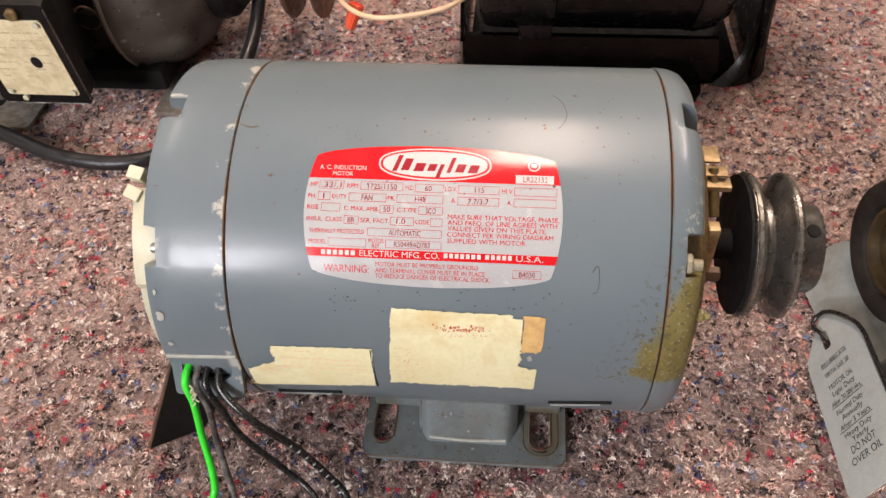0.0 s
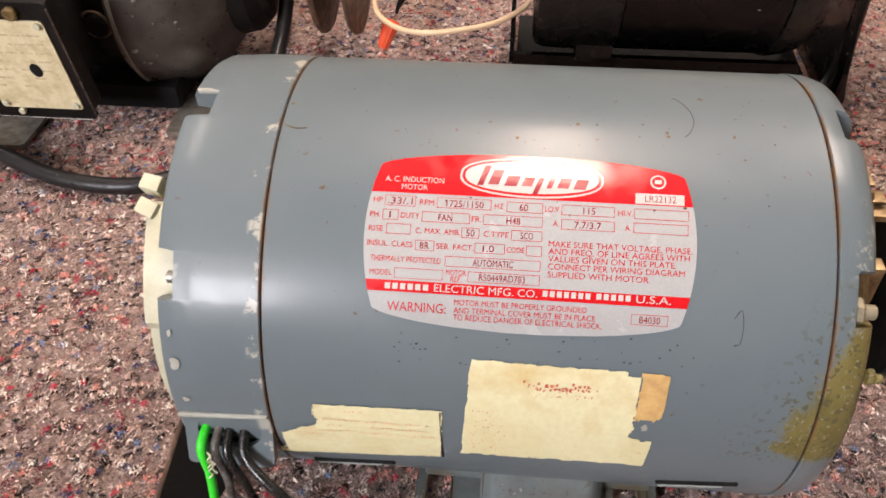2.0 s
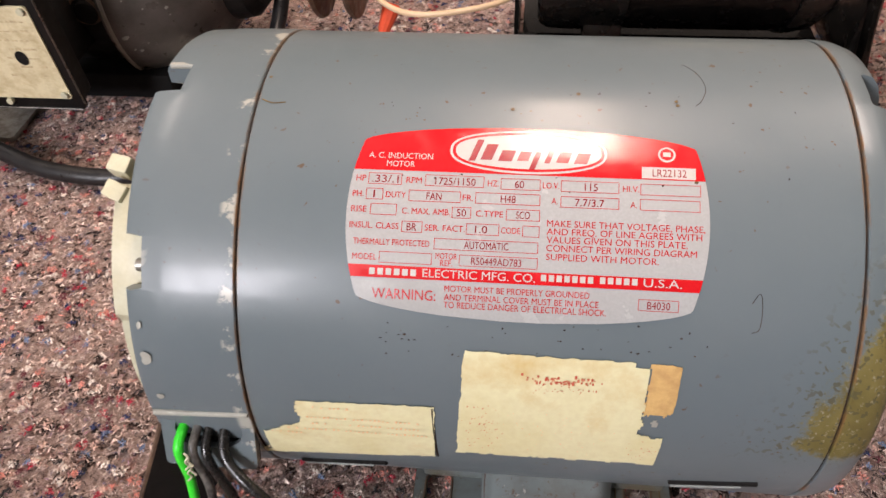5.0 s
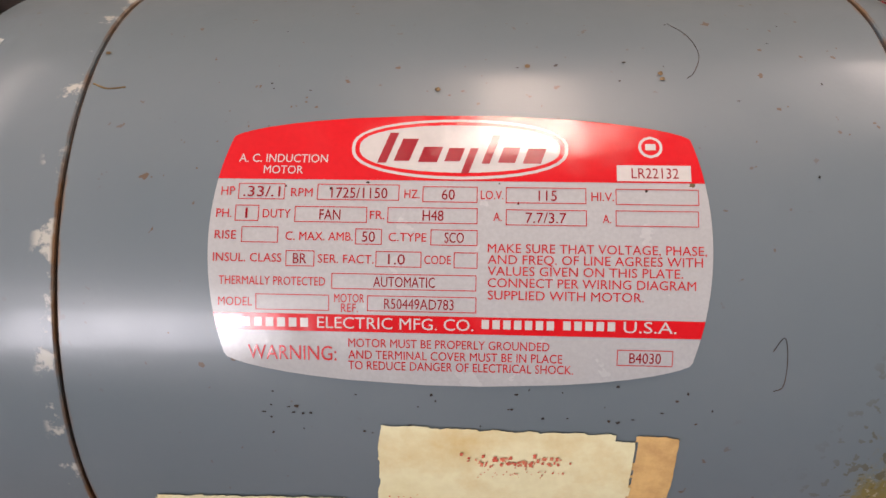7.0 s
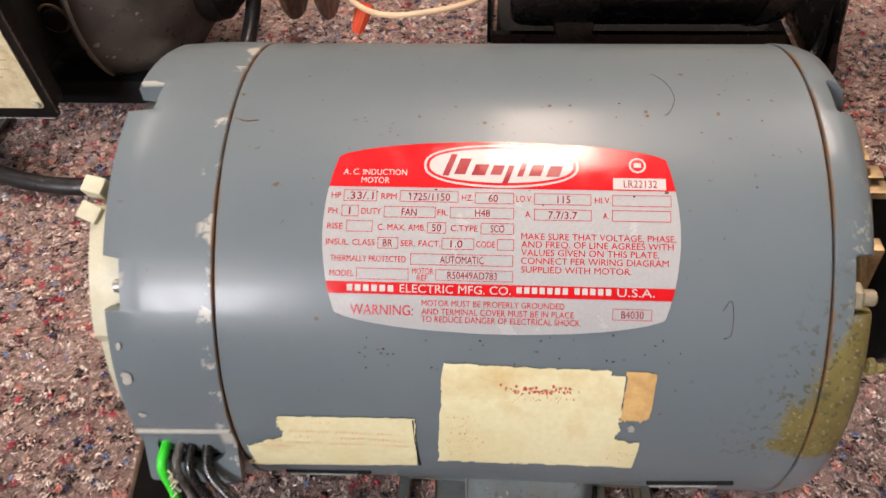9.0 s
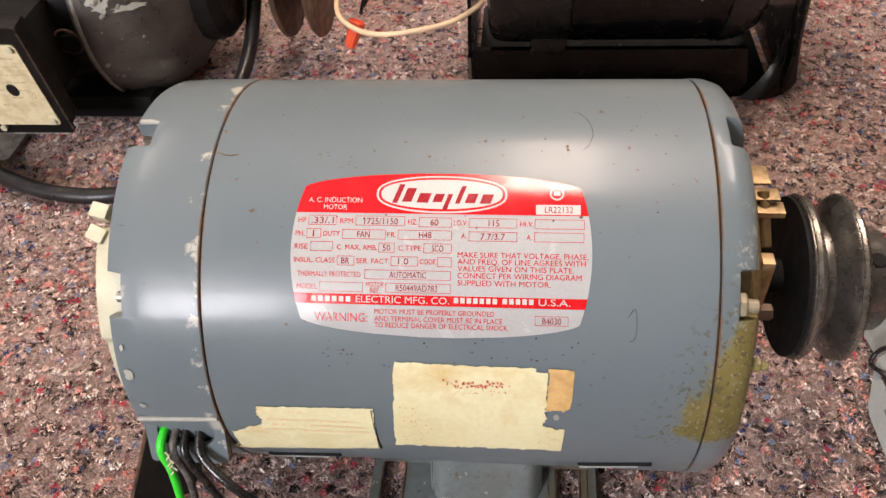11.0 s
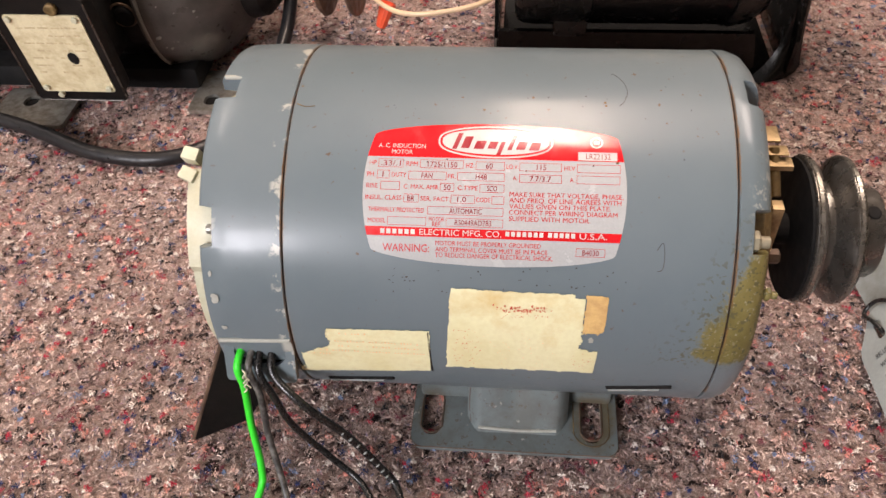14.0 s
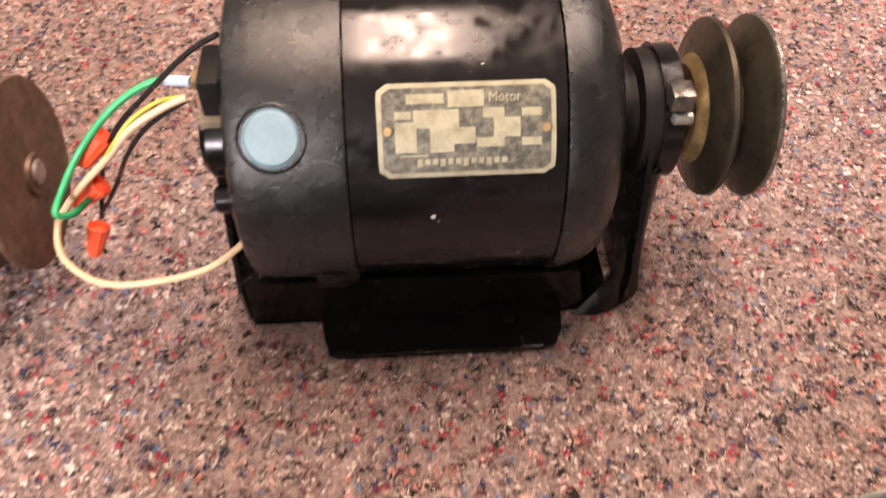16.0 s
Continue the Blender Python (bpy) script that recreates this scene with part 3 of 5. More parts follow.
def conform(parent, name, outline, lift, material, label="", thick=0.0, rows=None):
    """A thin patch that lies on the shell; outline(v) gives its left and right ends at each height in rows."""
    bm = bmesh.new()
    cols = 24
    grid = []
    for v in rows:
        a, b = outline(v)
        grid.append([bm.verts.new(bend(a + (b - a) * i / cols, v, lift)) for i in range(cols + 1)])
    for p, q in zip(grid, grid[1:]):
        for i in range(cols):
            bm.faces.new((p[i], p[i + 1], q[i + 1], q[i]))
    if thick:
        got = bmesh.ops.extrude_face_region(bm, geom=list(bm.faces))
        for g in got["geom"]:
            if isinstance(g, bmesh.types.BMVert):
                g.co += Vector((0, -(g.co.y), -(g.co.z - H))).normalized() * thick
    return part(name, bm, material, parent, label)


def lettering(parent, s, u0, u1, v0, high, material, lift=0.00036, plane=bend):
    """One line of print from u0 to u1 with its base at v0; all in millimetres on the label."""
    verts, faces = text_mesh(s)
    x0, x1 = min(v.x for v in verts), max(v.x for v in verts)
    bm = bmesh.new()
    k, ky = (u1 - u0) / (x1 - x0), high / 0.69
    vs = [bm.verts.new(plane(u0 + (v.x - x0) * k, v0 + v.y * ky, lift)) for v in verts]
    for f in faces:
        try:
            bm.faces.new([vs[i] for i in f])
        except ValueError:
            pass
    return part("lettering", bm, material, parent, "", 0)


def strip(bm, u0, u1, v0, v1, lift, plane=bend):
    n = max(1, int(abs(v1 - v0) / 1.5))
    rows = [[bm.verts.new(plane(u, v0 + (v1 - v0) * i / n, lift)) for u in (u0, u1)] for i in range(n + 1)]
    for p, q in zip(rows, rows[1:]):
        bm.faces.new((p[0], p[1], q[1], q[0]))


def field_box(parent, u0, u1, v0, v1, material=None, lift=0.00034):
    bm = bmesh.new()
    w = 0.14
    strip(bm, u0, u1, v0, v0 + w, lift), strip(bm, u0, u1, v1 - w, v1, lift)
    strip(bm, u0, u0 + w, v0 + w, v1 - w, lift), strip(bm, u1 - w, u1, v0 + w, v1 - w, lift)
    part("field_box", bm, material or M_PRINT, parent, "", 0)


def bar(parent, u0, u1, v0, v1, material, lift=0.00036, plane=bend, name="bar"):
    bm = bmesh.new()
    strip(bm, u0, u1, v0, v1, lift, plane)
    part(name, bm, material, parent, "", 0)


def letter_bars(parent, u0, u1, v0, v1, material, count):
    """A word of the given number of characters as a row of short plain bars."""
    step = (u1 - u0) / count
    for i in range(count):
        bar(parent, u0 + step * (i + 0.12), u0 + step * (i + 0.80), v0 + 0.25, v1 - 0.15, material)


def label_half(v):
    """The label's barrel outline: its left and right ends at height v, in millimetres."""
    f = v - 0.9
    side = 43.9 - 3.4 * (abs(f) / 21.0) ** 2
    if v > 20.6:
        side = min(side, 41.0 * math.sqrt(max(0.0, 1 - ((v - 20.6) / 5.0) ** 1.6)))
    if v < -18.6:
        side = min(side, 41.2 * math.sqrt(max(0.0, 1 - ((-18.6 - v) / 5.3) ** 1.6)))
    return -0.6 - side, -0.6 + side


def build_plate(motor):
    span = lambda a, b, n: [a + (b - a) * i / n for i in range(n + 1)]
    plate = conform(motor, "nameplate", label_half, 0.00022, M_FOIL, "red and silver foil rating plate", 0.0002, span(-23.85, -18.6, 8) + span(-17.5, 19.5, 30) + span(20.6, 25.55, 8))
    edge = lambda v: tuple(s * 1.0 for s in label_half(v))
    conform(plate, "red_header", edge, 0.00028, M_RED, "red printed header", 0, span(12.55, 20.6, 7) + span(21.0, 25.5, 7))
    conform(plate, "red_band", edge, 0.00028, M_RED, "red printed band", 0, span(-14.35, -11.3, 3))
    # the maker's oval as plain shapes
    oval = lambda a, b: (lambda v: (-0.45 - a * (max(0.0, 1 - abs((v - 18.75) / b) ** 2.6)) ** 0.5, -0.45 + a * (max(0.0, 1 - abs((v - 18.75) / b) ** 2.6)) ** 0.5))
    ov = lambda b: [18.75 + b * math.sin(radians(a)) for a in range(-90, 91, 10)]
    conform(plate, "oval", oval(19.3, 5.95), 0.00032, M_WHITE, "white oval outline", 0, ov(5.95))
    conform(plate, "oval", oval(18.7, 5.4), 0.00035, M_RED, "", 0, ov(5.4))
    conform(plate, "oval", oval(17.9, 4.7), 0.00038, M_WHITE, "", 0, ov(4.7))
    slant = lambda u, v, lift: bend(u + 0.35 * (v - 18.75), v, lift)
    dabs = ((-14.0, -12.4, 15.8, 21.8), (-11.2, -8.4, 16.2, 20.6), (-6.8, -3.4, 16.0, 19.0), (-2.2, 0.6, 16.2, 18.8),
            (1.6, 3.0, 14.0, 18.8), (4.6, 6.0, 15.8, 21.4), (7.4, 10.4, 16.0, 19.0), (11.8, 15.0, 15.9, 18.8))
    for u0, u1, v0, v1 in dabs:
        bar(plate, u0, u1, v0, v1, M_INK, 0.00042, slant, "logo_stroke")
    conform(plate, "round_mark", lambda v: (33.2 - math.sqrt(max(0, 4.4 - (v - 19.3) ** 2)), 33.2 + math.sqrt(max(0, 4.4 - (v - 19.3) ** 2))), 0.00032, M_WHITE, "", 0, span(17.21, 21.39, 12))
    conform(plate, "round_mark", lambda v: (33.2 - math.sqrt(max(0, 2.6 - (v - 19.3) ** 2)), 33.2 + math.sqrt(max(0, 2.6 - (v - 19.3) ** 2))), 0.00036, M_RED, "", 0, span(17.7, 20.9, 10))
    bar(plate, 32.3, 34.1, 18.7, 19.9, M_WHITE, 0.0004)
    bar(plate, 27.19, 39.95, 12.84, 15.8, M_WHITE, 0.00032)
    label_red, label_ink, label_white = M_PRINT, M_INK, M_WHITE
    lettering(plate, 'HP', -42.67, -40.21, 9.49, 1.58, label_red)
    lettering(plate, 'RPM', -30.08, -26.22, 9.34, 1.57, label_red)
    lettering(plate, 'HZ.', -9.89, -7.19, 9.27, 1.56, label_red)
    lettering(plate, 'LO.V.', 3.55, 7.51, 9.25, 1.55, label_red)
    lettering(plate, 'HI.V.', 22.71, 26.60, 9.18, 1.54, label_red)
    lettering(plate, 'PH.', -43.26, -40.50, 5.45, 1.54, label_red)
    lettering(plate, 'DUTY', -34.90, -29.93, 5.47, 1.53, label_red)
    lettering(plate, 'FR.', -15.84, -13.24, 5.42, 1.52, label_red)
    lettering(plate, 'A.', 5.79, 7.26, 5.41, 1.51, label_red)
    lettering(plate, 'A.', 24.62, 26.07, 5.27, 1.50, label_red)
    lettering(plate, 'RISE', -43.31, -39.45, 1.60, 1.51, label_red)
    lettering(plate, 'C. MAX. AMB.', -30.63, -18.69, 1.55, 1.50, label_red)
    lettering(plate, 'C.TYPE', -12.41, -5.77, 1.59, 1.49, label_red)
    lettering(plate, 'INSUL. CLASS', -43.44, -31.20, -2.34, 1.50, label_red)
    lettering(plate, 'SER. FACT.', -24.76, -14.89, -2.35, 1.48, label_red)
    lettering(plate, 'CODE', -6.07, -1.45, -2.27, 1.48, label_red)
    lettering(plate, 'THERMALLY PROTECTED', -42.31, -23.38, -6.34, 1.49, label_red)
    lettering(plate, 'MODEL', -42.39, -36.31, -10.06, 1.50, label_red)
    lettering(plate, 'MOTOR', -21.74, -16.46, -9.16, 1.49, label_red)
    lettering(plate, 'REF.', -20.53, -17.54, -10.85, 1.49, label_red)
    lettering(plate, '.33/.1', -38.66, -32.03, 9.30, 1.89, label_ink)
    lettering(plate, '1725/1150', -22.87, -12.90, 9.21, 1.88, label_ink)
    lettering(plate, '60', -3.30, -1.01, 9.10, 1.86, label_ink)
    lettering(plate, '115', 13.61, 16.75, 9.11, 1.85, label_ink)
    lettering(plate, '1', -38.05, -37.65, 5.35, 1.85, label_ink)
    lettering(plate, 'FAN', -24.77, -21.05, 5.25, 1.83, label_ink)
    lettering(plate, 'H48', -6.56, -2.90, 5.30, 1.82, label_ink)
    lettering(plate, '7.7/3.7', 11.38, 18.40, 5.17, 1.80, label_ink)
    lettering(plate, '50', -17.09, -14.80, 1.44, 1.80, label_ink)
    lettering(plate, 'SCO', -2.61, 0.74, 1.47, 1.79, label_ink)
    lettering(plate, 'BR', -29.18, -26.77, -2.53, 1.79, label_ink)
    lettering(plate, '1.0', -12.40, -9.43, -2.44, 1.78, label_ink)
    lettering(plate, 'AUTOMATIC', -14.90, -4.13, -6.36, 1.77, label_ink)
    lettering(plate, 'R50449AD783', -12.97, -0.83, -10.16, 1.78, label_ink)
    lettering(plate, 'B4030', 29.54, 34.93, -18.80, 1.82, label_ink)
    lettering(plate, 'LR22132', 29.73, 37.82, 13.37, 1.91, label_ink)
    field_box(plate, -39.59, -31.21, 8.78, 11.73)
    field_box(plate, -25.41, -10.80, 8.79, 11.72)
    field_box(plate, -6.69, 2.96, 8.59, 11.49)
    field_box(plate, 7.90, 21.84, 8.60, 11.48)
    field_box(plate, 26.89, 41.10, 8.54, 11.40)
    field_box(plate, -39.89, -35.62, 4.84, 7.71)
    field_box(plate, -29.21, -16.34, 4.75, 7.60)
    field_box(plate, -12.74, 3.03, 4.80, 7.63)
    field_box(plate, 7.95, 21.90, 4.68, 7.48)
    field_box(plate, 26.84, 40.96, 4.75, 7.54)
    field_box(plate, -38.54, -31.96, 1.04, 3.86)
    field_box(plate, -18.29, -13.60, 0.94, 3.73)
    field_box(plate, -5.07, 3.10, 0.97, 3.75)
    field_box(plate, -30.49, -25.37, -3.03, -0.25)
    field_box(plate, -14.59, -6.57, -2.93, -0.17)
    field_box(plate, -0.95, 3.17, -2.93, -0.18)
    field_box(plate, -22.27, 3.03, -6.85, -4.10)
    field_box(plate, -35.70, -22.63, -10.71, -7.91)
    field_box(plate, -15.95, 3.09, -10.64, -7.88)
    field_box(plate, 27.42, 36.94, -19.31, -16.47)
    lettering(plate, 'MAKE SURE THAT VOLTAGE, PHASE,', 4.90, 42.20, -0.11, 1.56, label_red)
    lettering(plate, 'AND FREQ. OF LINE AGREES WITH', 4.93, 41.52, -2.06, 1.56, label_red)
    lettering(plate, 'VALUES GIVEN ON THIS PLATE.', 4.96, 38.20, -4.03, 1.55, label_red)
    lettering(plate, 'CONNECT PER WIRING DIAGRAM', 4.99, 40.41, -6.05, 1.55, label_red)
    lettering(plate, 'SUPPLIED WITH MOTOR.', 5.02, 31.68, -8.18, 1.56, label_red)
    lettering(plate, 'WARNING:', -37.19, -21.39, -19.55, 2.60, label_red)
    lettering(plate, 'MOTOR MUST BE PROPERLY GROUNDED', -19.26, 15.81, -17.02, 1.52, label_red)
    lettering(plate, 'AND TERMINAL COVER MUST BE IN PLACE', -19.29, 18.10, -19.15, 1.54, label_red)
    lettering(plate, 'TO REDUCE DANGER OF ELECTRICAL SHOCK.', -19.33, 20.02, -21.11, 1.57, label_red)
    lettering(plate, 'A. C. INDUCTION', -40.01, -23.94, 15.77, 1.56, label_white)
    lettering(plate, 'MOTOR', -35.34, -28.26, 13.59, 1.52, label_white)
    letter_bars(plate, -38.26, -25.94, -13.89, -11.87, label_white, 6)
    lettering(plate, 'ELECTRIC MFG. CO.', -24.74, 2.65, -13.73, 2.00, label_white)
    letter_bars(plate, 3.83, 16.89, -13.57, -11.59, label_white, 7)
    letter_bars(plate, 17.86, 27.31, -13.50, -11.53, label_white, 5)
    lettering(plate, 'U.S.A.', 28.38, 37.36, -13.47, 1.96, label_white)


def build_stickers(motor):
    rng = random.Random(5)
    def sticker(x0, x1, d0, d1, tear, name, label, material=M_PAPER, lift=0.00035):
        bm = bmesh.new()
        nx, ny = 120, 64
        def place(i, j):
            fx, fy = i / nx, j / ny
            x, dd = x0(fy) + (x1(fy) - x0(fy)) * fx, d0(fx) + (d1(fx) - d0(fx)) * fy
            edge = 1 if i in (0, nx) or j in (0, ny) else 0.4
            jag = 0.0005 * edge * (noise.noise((fx * 22, fy * 12, x0(0) * 100)) + 0.6 * noise.noise((fx * 60, fy * 40, 7)))
            return around(x + jag, dd + jag * 700, R + lift + 0.0002 * (noise.noise((fx * 5, fy * 5, 3)) + 0.5))
        keep = [(i, j) for i in range(nx) for j in range(ny) if not tear((i + 0.5) / nx, (j + 0.5) / ny)]
        vs = {}
        for i, j in keep:
            quad = []
            for p in ((i, j), (i + 1, j), (i + 1, j + 1), (i, j + 1)):
                if p not in vs:
                    vs[p] = bm.verts.new(place(*p))
                quad.append(vs[p])
            bm.faces.new(quad)
        return part(name, bm, material, motor, label)
    def rag(a, b, c):
        return noise.noise((a * 7 + c, b * 7, c)) + 0.5 * noise.noise((a * 19, b * 19, c)) + 0.25 * noise.noise((a * 47, b * 47, c))
    big_x0, big_x1 = (lambda f: -0.0240 + 0.0025 * f), (lambda f: 0.0306 + 0.0016 * f)
    big_d0, big_d1 = (lambda f: -8.6 + 0.3 * f), (lambda f: 23.6 - 0.8 * f)
    big = sticker(big_x0, big_x1, big_d0, big_d1,
                  lambda a, b: a > 0.85 + 0.02 * rag(a, b, 1) and b > 0.40 + 0.05 * rag(a, b, 2) or (0.79 < a + 0.02 * rag(a, b, 3) < 0.85 and b > 0.965) or a > 0.975 - 0.01 * b and b < 0.40 or b < 0.02 + 0.02 * rag(a, b, 9),
                  "paper_sticker", "torn yellowed paper sticker with faded red print")
    sticker(big_x0, big_x1, big_d0, big_d1,
            lambda a, b: a < 0.855 + 0.02 * rag(a, b, 4) or b < 0.60 + 0.07 * rag(a, b, 5) or a > 0.995,
            "sticker_remnant", "brown torn corner of old paper", M_TAN_PAPER, 0.00025)
    sticker(big_x0, big_x1, big_d0, big_d1,
            lambda a, b: (a - 0.915) ** 2 / 0.0005 + (b - 0.50) ** 2 / 0.002 > 1 + 1.2 * rag(a, b, 6),
            "sticker_remnant", "white paper remnant", M_CHIP_GLINT, 0.00025)
    small = sticker(lambda f: -0.0800, lambda f: -0.0300 + 0.0008 * f, lambda f: -16.0 + 4.5 * f, lambda f: 7.4 + 1.2 * f,
                    lambda a, b: a < 0.33 and b > 0.50 + 0.9 * max(0, a - 0.05) + 0.10 * rag(a, b, 7) + (1.0 if a > 0.27 + 0.03 * rag(a, b, 8) else 0.0) or (a < 0.05 and b > 0.2 + 0.3 * rag(a * 2, b, 3)),
                    "paper_sticker", "ragged yellowed paper sticker with faded orange print")
    # dark wire draws the shadow line and rust beside the sticker
    part("rust_shadow_edge", wire([around(-0.0299, 8.0, R + 0.0002), around(-0.0297, 0.0, R + 0.0002), around(-0.0293, -11.5, R + 0.0002)], 0.00035, 6), M_SEAM, small, "dark line of rust and shadow at the lifted edge")
    pl = lambda u, v, lift: around(u * 0.001, v / (R * 1000) * 57.3, R + 0.0008 + lift)
    def flecks(parent, count, u, v, su, sv, size, mat):
        bm = bmesh.new()
        for _ in range(count):
            a, b2, w = u + rng.gauss(0, su), v + rng.gauss(0, sv), rng.uniform(0.4, 1.0) * size
            if abs(a - u) < 2.0 * su and abs(b2 - v) < 2.0 * sv:
                strip(bm, a, a + w, b2, b2 + w * rng.uniform(0.5, 1.8), 0.0, pl)
        part("print_flecks", bm, mat, parent, "", 0)
    flecks(big, 80, 3.0, 21.3, 5.5, 0.8, 0.60, M_FADED)
    flecks(big, 30, 3.5, 18.8, 5.0, 0.6, 0.35, M_FADED)
    flecks(big, 70, -17.0, 3.0, 3.0, 5.5, 0.35, M_FADED)
    flecks(big, 60, 2.0, 4.0, 9.0, 5.0, 0.3, M_FADED_PALE)
    flecks(big, 24, 25.0, -3.0, 2.0, 3.0, 0.3, M_FADED)
    def words(parent, u0, u1, v, high, mat, chance):
        bm = bmesh.new()
        u = u0
        while u < u1:
            if rng.random() < chance:
                strip(bm, u, u + 0.55, v + rng.uniform(0, 0.3), v + high * rng.uniform(0.4, 0.9), 0.0, pl)
            u += 1.15 if rng.random() < 0.85 else 2.3
        part("print_line", bm, mat, parent, "", 0)
    words(small, -62.0, -52.0, 7.2, 1.3, M_FADED_PALE, 0.8)
    words(small, -64.0, -33.0, 3.2, 1.1, M_FADED_PALE, 0.85)
    words(small, -64.0, -32.0, 0.6, 1.1, M_FADED_PALE, 0.7)
    words(small, -70.0, -32.0, -2.2, 1.1, M_FADED_PALE, 0.85)
    words(small, -75.0, -66.0, -4.4, 1.0, M_FADED_PALE, 0.7)


def hex_bolt(name, p, way, r, length, parent, material, label=""):
    p, way = Vector(p), Vector(way).normalized()
    bm = rod(p, p + way * length * 0.45, r, 6)
    rod(p + way * length * 0.4, p + way * length, r * 0.55, 14, bm=bm)
    return part(name, bm, material, parent, label, 30)


def build_grey_motor():
    motor = thing("electric_motor", pose(0, 0, 0), "blue-grey enamelled electric motor lying on the felt blanket", "electric motor")
    part("shell", lathe([(SEAM_L + 0.0003, R - 0.003), (SEAM_L + 0.0003, R - 0.0003), (SEAM_L + 0.0005, R), *((SEAM_L + (SEAM_R - SEAM_L) * f, R) for f in (0.2, 0.4, 0.6, 0.8)), (SEAM_R - 0.0005, R), (SEAM_R - 0.0003, R - 0.0003), (SEAM_R - 0.0003, R - 0.003)], 160, 0, H), M_ENAMEL, motor, "blue-grey enamelled steel shell")
    for x in (SEAM_L, SEAM_R):
        part("seam", lathe([(x - 0.0004, R - 0.003), (x - 0.0004, R - 0.0007), (x + 0.0004, R - 0.0007), (x + 0.0004, R - 0.003)], 128, 0, H), M_SEAM, motor, "rusty brown joint line")

    def notched(spots, sign):
        def shape(x, r, a):
            deg = math.degrees(a)
            for mid, half, limit in spots:
                away = abs((deg - mid + 180) % 360 - 180)
                if away < half and sign * x > sign * limit:
                    return limit, r
            return x, r
        return shape

    def angles(spots):
        got = {round(360 * i / 140, 3) for i in range(140)}
        for mid, half, _ in spots:
            for e in (-half - 0.5, -half + 0.1, half - 0.1, half + 0.5):
                got.add((mid + e) % 360)
        return [radians(a) for a in sorted(got)]

    left = [(84.0, 4.6, -0.1018), (38.6, 5.6, -0.1046), (214, 6, -0.1018), (304, 6, -0.1018), (160, 6, -0.1018)]
    prof = [(SEAM_L - 0.0003, R - 0.004), (SEAM_L - 0.0003, R), (SEAM_L - 0.0006, R + 0.0003), (-0.090, R + 0.0003), (-0.0985, R + 0.0002), (-0.1000, R), (-0.1074, R - 0.0004), (-0.1091, R - 0.0012), (END_L, R - 0.0030), (END_L, R - 0.0068), (-0.0985, R - 0.0080), (-0.0975, 0.03), (-0.0975, 0.0)]
    # pale rod paints in the highlight on the notch corner
    part("corner_glint", rod(around(-0.1012, 89.0, R - 0.0010), around(-0.1085, 89.0, R - 0.0012), 0.0009, 10), M_CHIP_GLINT, motor, "pale rod for the highlight on the notch corner")
    part("end_bell", lathe(prof, 140, 0, H, notched(left, -1), None, angles(left)), M_ENAMEL, motor, "grey cast end bell with notched rim")
    right = [(86, 5, 0.0768), (42, 6.0, 0.0768), (214, 6, 0.0768), (304, 6, 0.0768), (160, 6, 0.0768)]
    prof = [(SEAM_R + 0.0003, R - 0.004), (SEAM_R + 0.0003, R), (SEAM_R + 0.0006, R + 0.0003), (0.0762, R), (0.0775, R - 0.0004), (0.0802, R - 0.0014), (0.0825, R - 0.0040), (0.0840, R - 0.0085), (0.0845, R - 0.013), (0.0780, R - 0.0145), (0.0772, 0.03), (0.0772, 0.0)]
    part("end_bell", lathe(prof, 140, 0, H, notched(right, 1), None, angles(right)), M_ENAMEL, motor, "grey cast end bell with mustard stain")
    # cream plastic baffle at the lead end
    part("plastic_baffle", lathe([(-0.098, 0.030), (-0.1120, 0.030), (-0.1166, 0.036), (-0.1176, 0.0575), (-0.1164, 0.0618), (-0.099, 0.0624)], 120, 0, H, lambda x, r, a: (x, r * (0.8 if radians(57) < a < radians(200) else 1.0 if radians(22) < a < radians(57) else 0.955))), M_CREAM, motor, "cream plastic baffle ring")
    for deg in (55, 62):
        p = around(-0.1160, deg, 0.0605)
        part("baffle_tab", box(-0.0034, 0.0026, -0.0026, 0.0022, -0.003, 0.0030, 0.0006, None, Matrix.Translation(p) @ Matrix.Rotation(radians(90 - deg) * 1.0, 4, "X") @ Matrix.Rotation(radians(12 * (deg - 70) / 8), 4, "Z")), M_CREAM, motor)
    hex_bolt("screw", around(-0.1040, 37.6, 0.0645), (-1, 0, 0), 0.0033, 0.0040, motor, M_ZINC, "plated hex screw")
    # drive-end plate, brackets and nuts
    part("end_plate", lathe([(0.079, 0.0), (0.079, 0.052), (0.0850, 0.0525), (0.0880, 0.049), (0.0895, 0.040), (0.0900, 0.030), (0.0925, 0.018), (0.0925, 0.0)], 80, 0, H), M_BRONZE, motor, "oily yellow steel end plate")
    hex_bolt("nut", around(0.0768, 39.5, 0.0652), (1, -0.05, 0), 0.0038, 0.0062, motor, M_CREAM_METAL, "painted hex nut")
    hex_bolt("nut", around(0.083, 24, 0.0655), (1, -0.1, -0.1), 0.0024, 0.004, motor, M_ENAMEL)
    clip = part("brass_bracket", box(0.0850, 0.0945, -0.003, 0.006, 0.1220, 0.1230, 0.0003), M_BRASS, motor, "tarnished brass terminal strip")
    part("brass_tab", box(0.0850, 0.0965, -0.0095, -0.0040, 0.1210, 0.1219, 0.0003), M_BRASS, clip)
    part("brass_tab", box(0.0850, 0.0978, -0.0135, -0.0080, 0.1175, 0.1198, 0.0004), M_BRASS, clip)
    part("terminal_stud", rod((0.0915, -0.0060, 0.1225), (0.0925, -0.0190, 0.1100), 0.0019, 14), M_BRONZE, clip, "threaded brass stud")
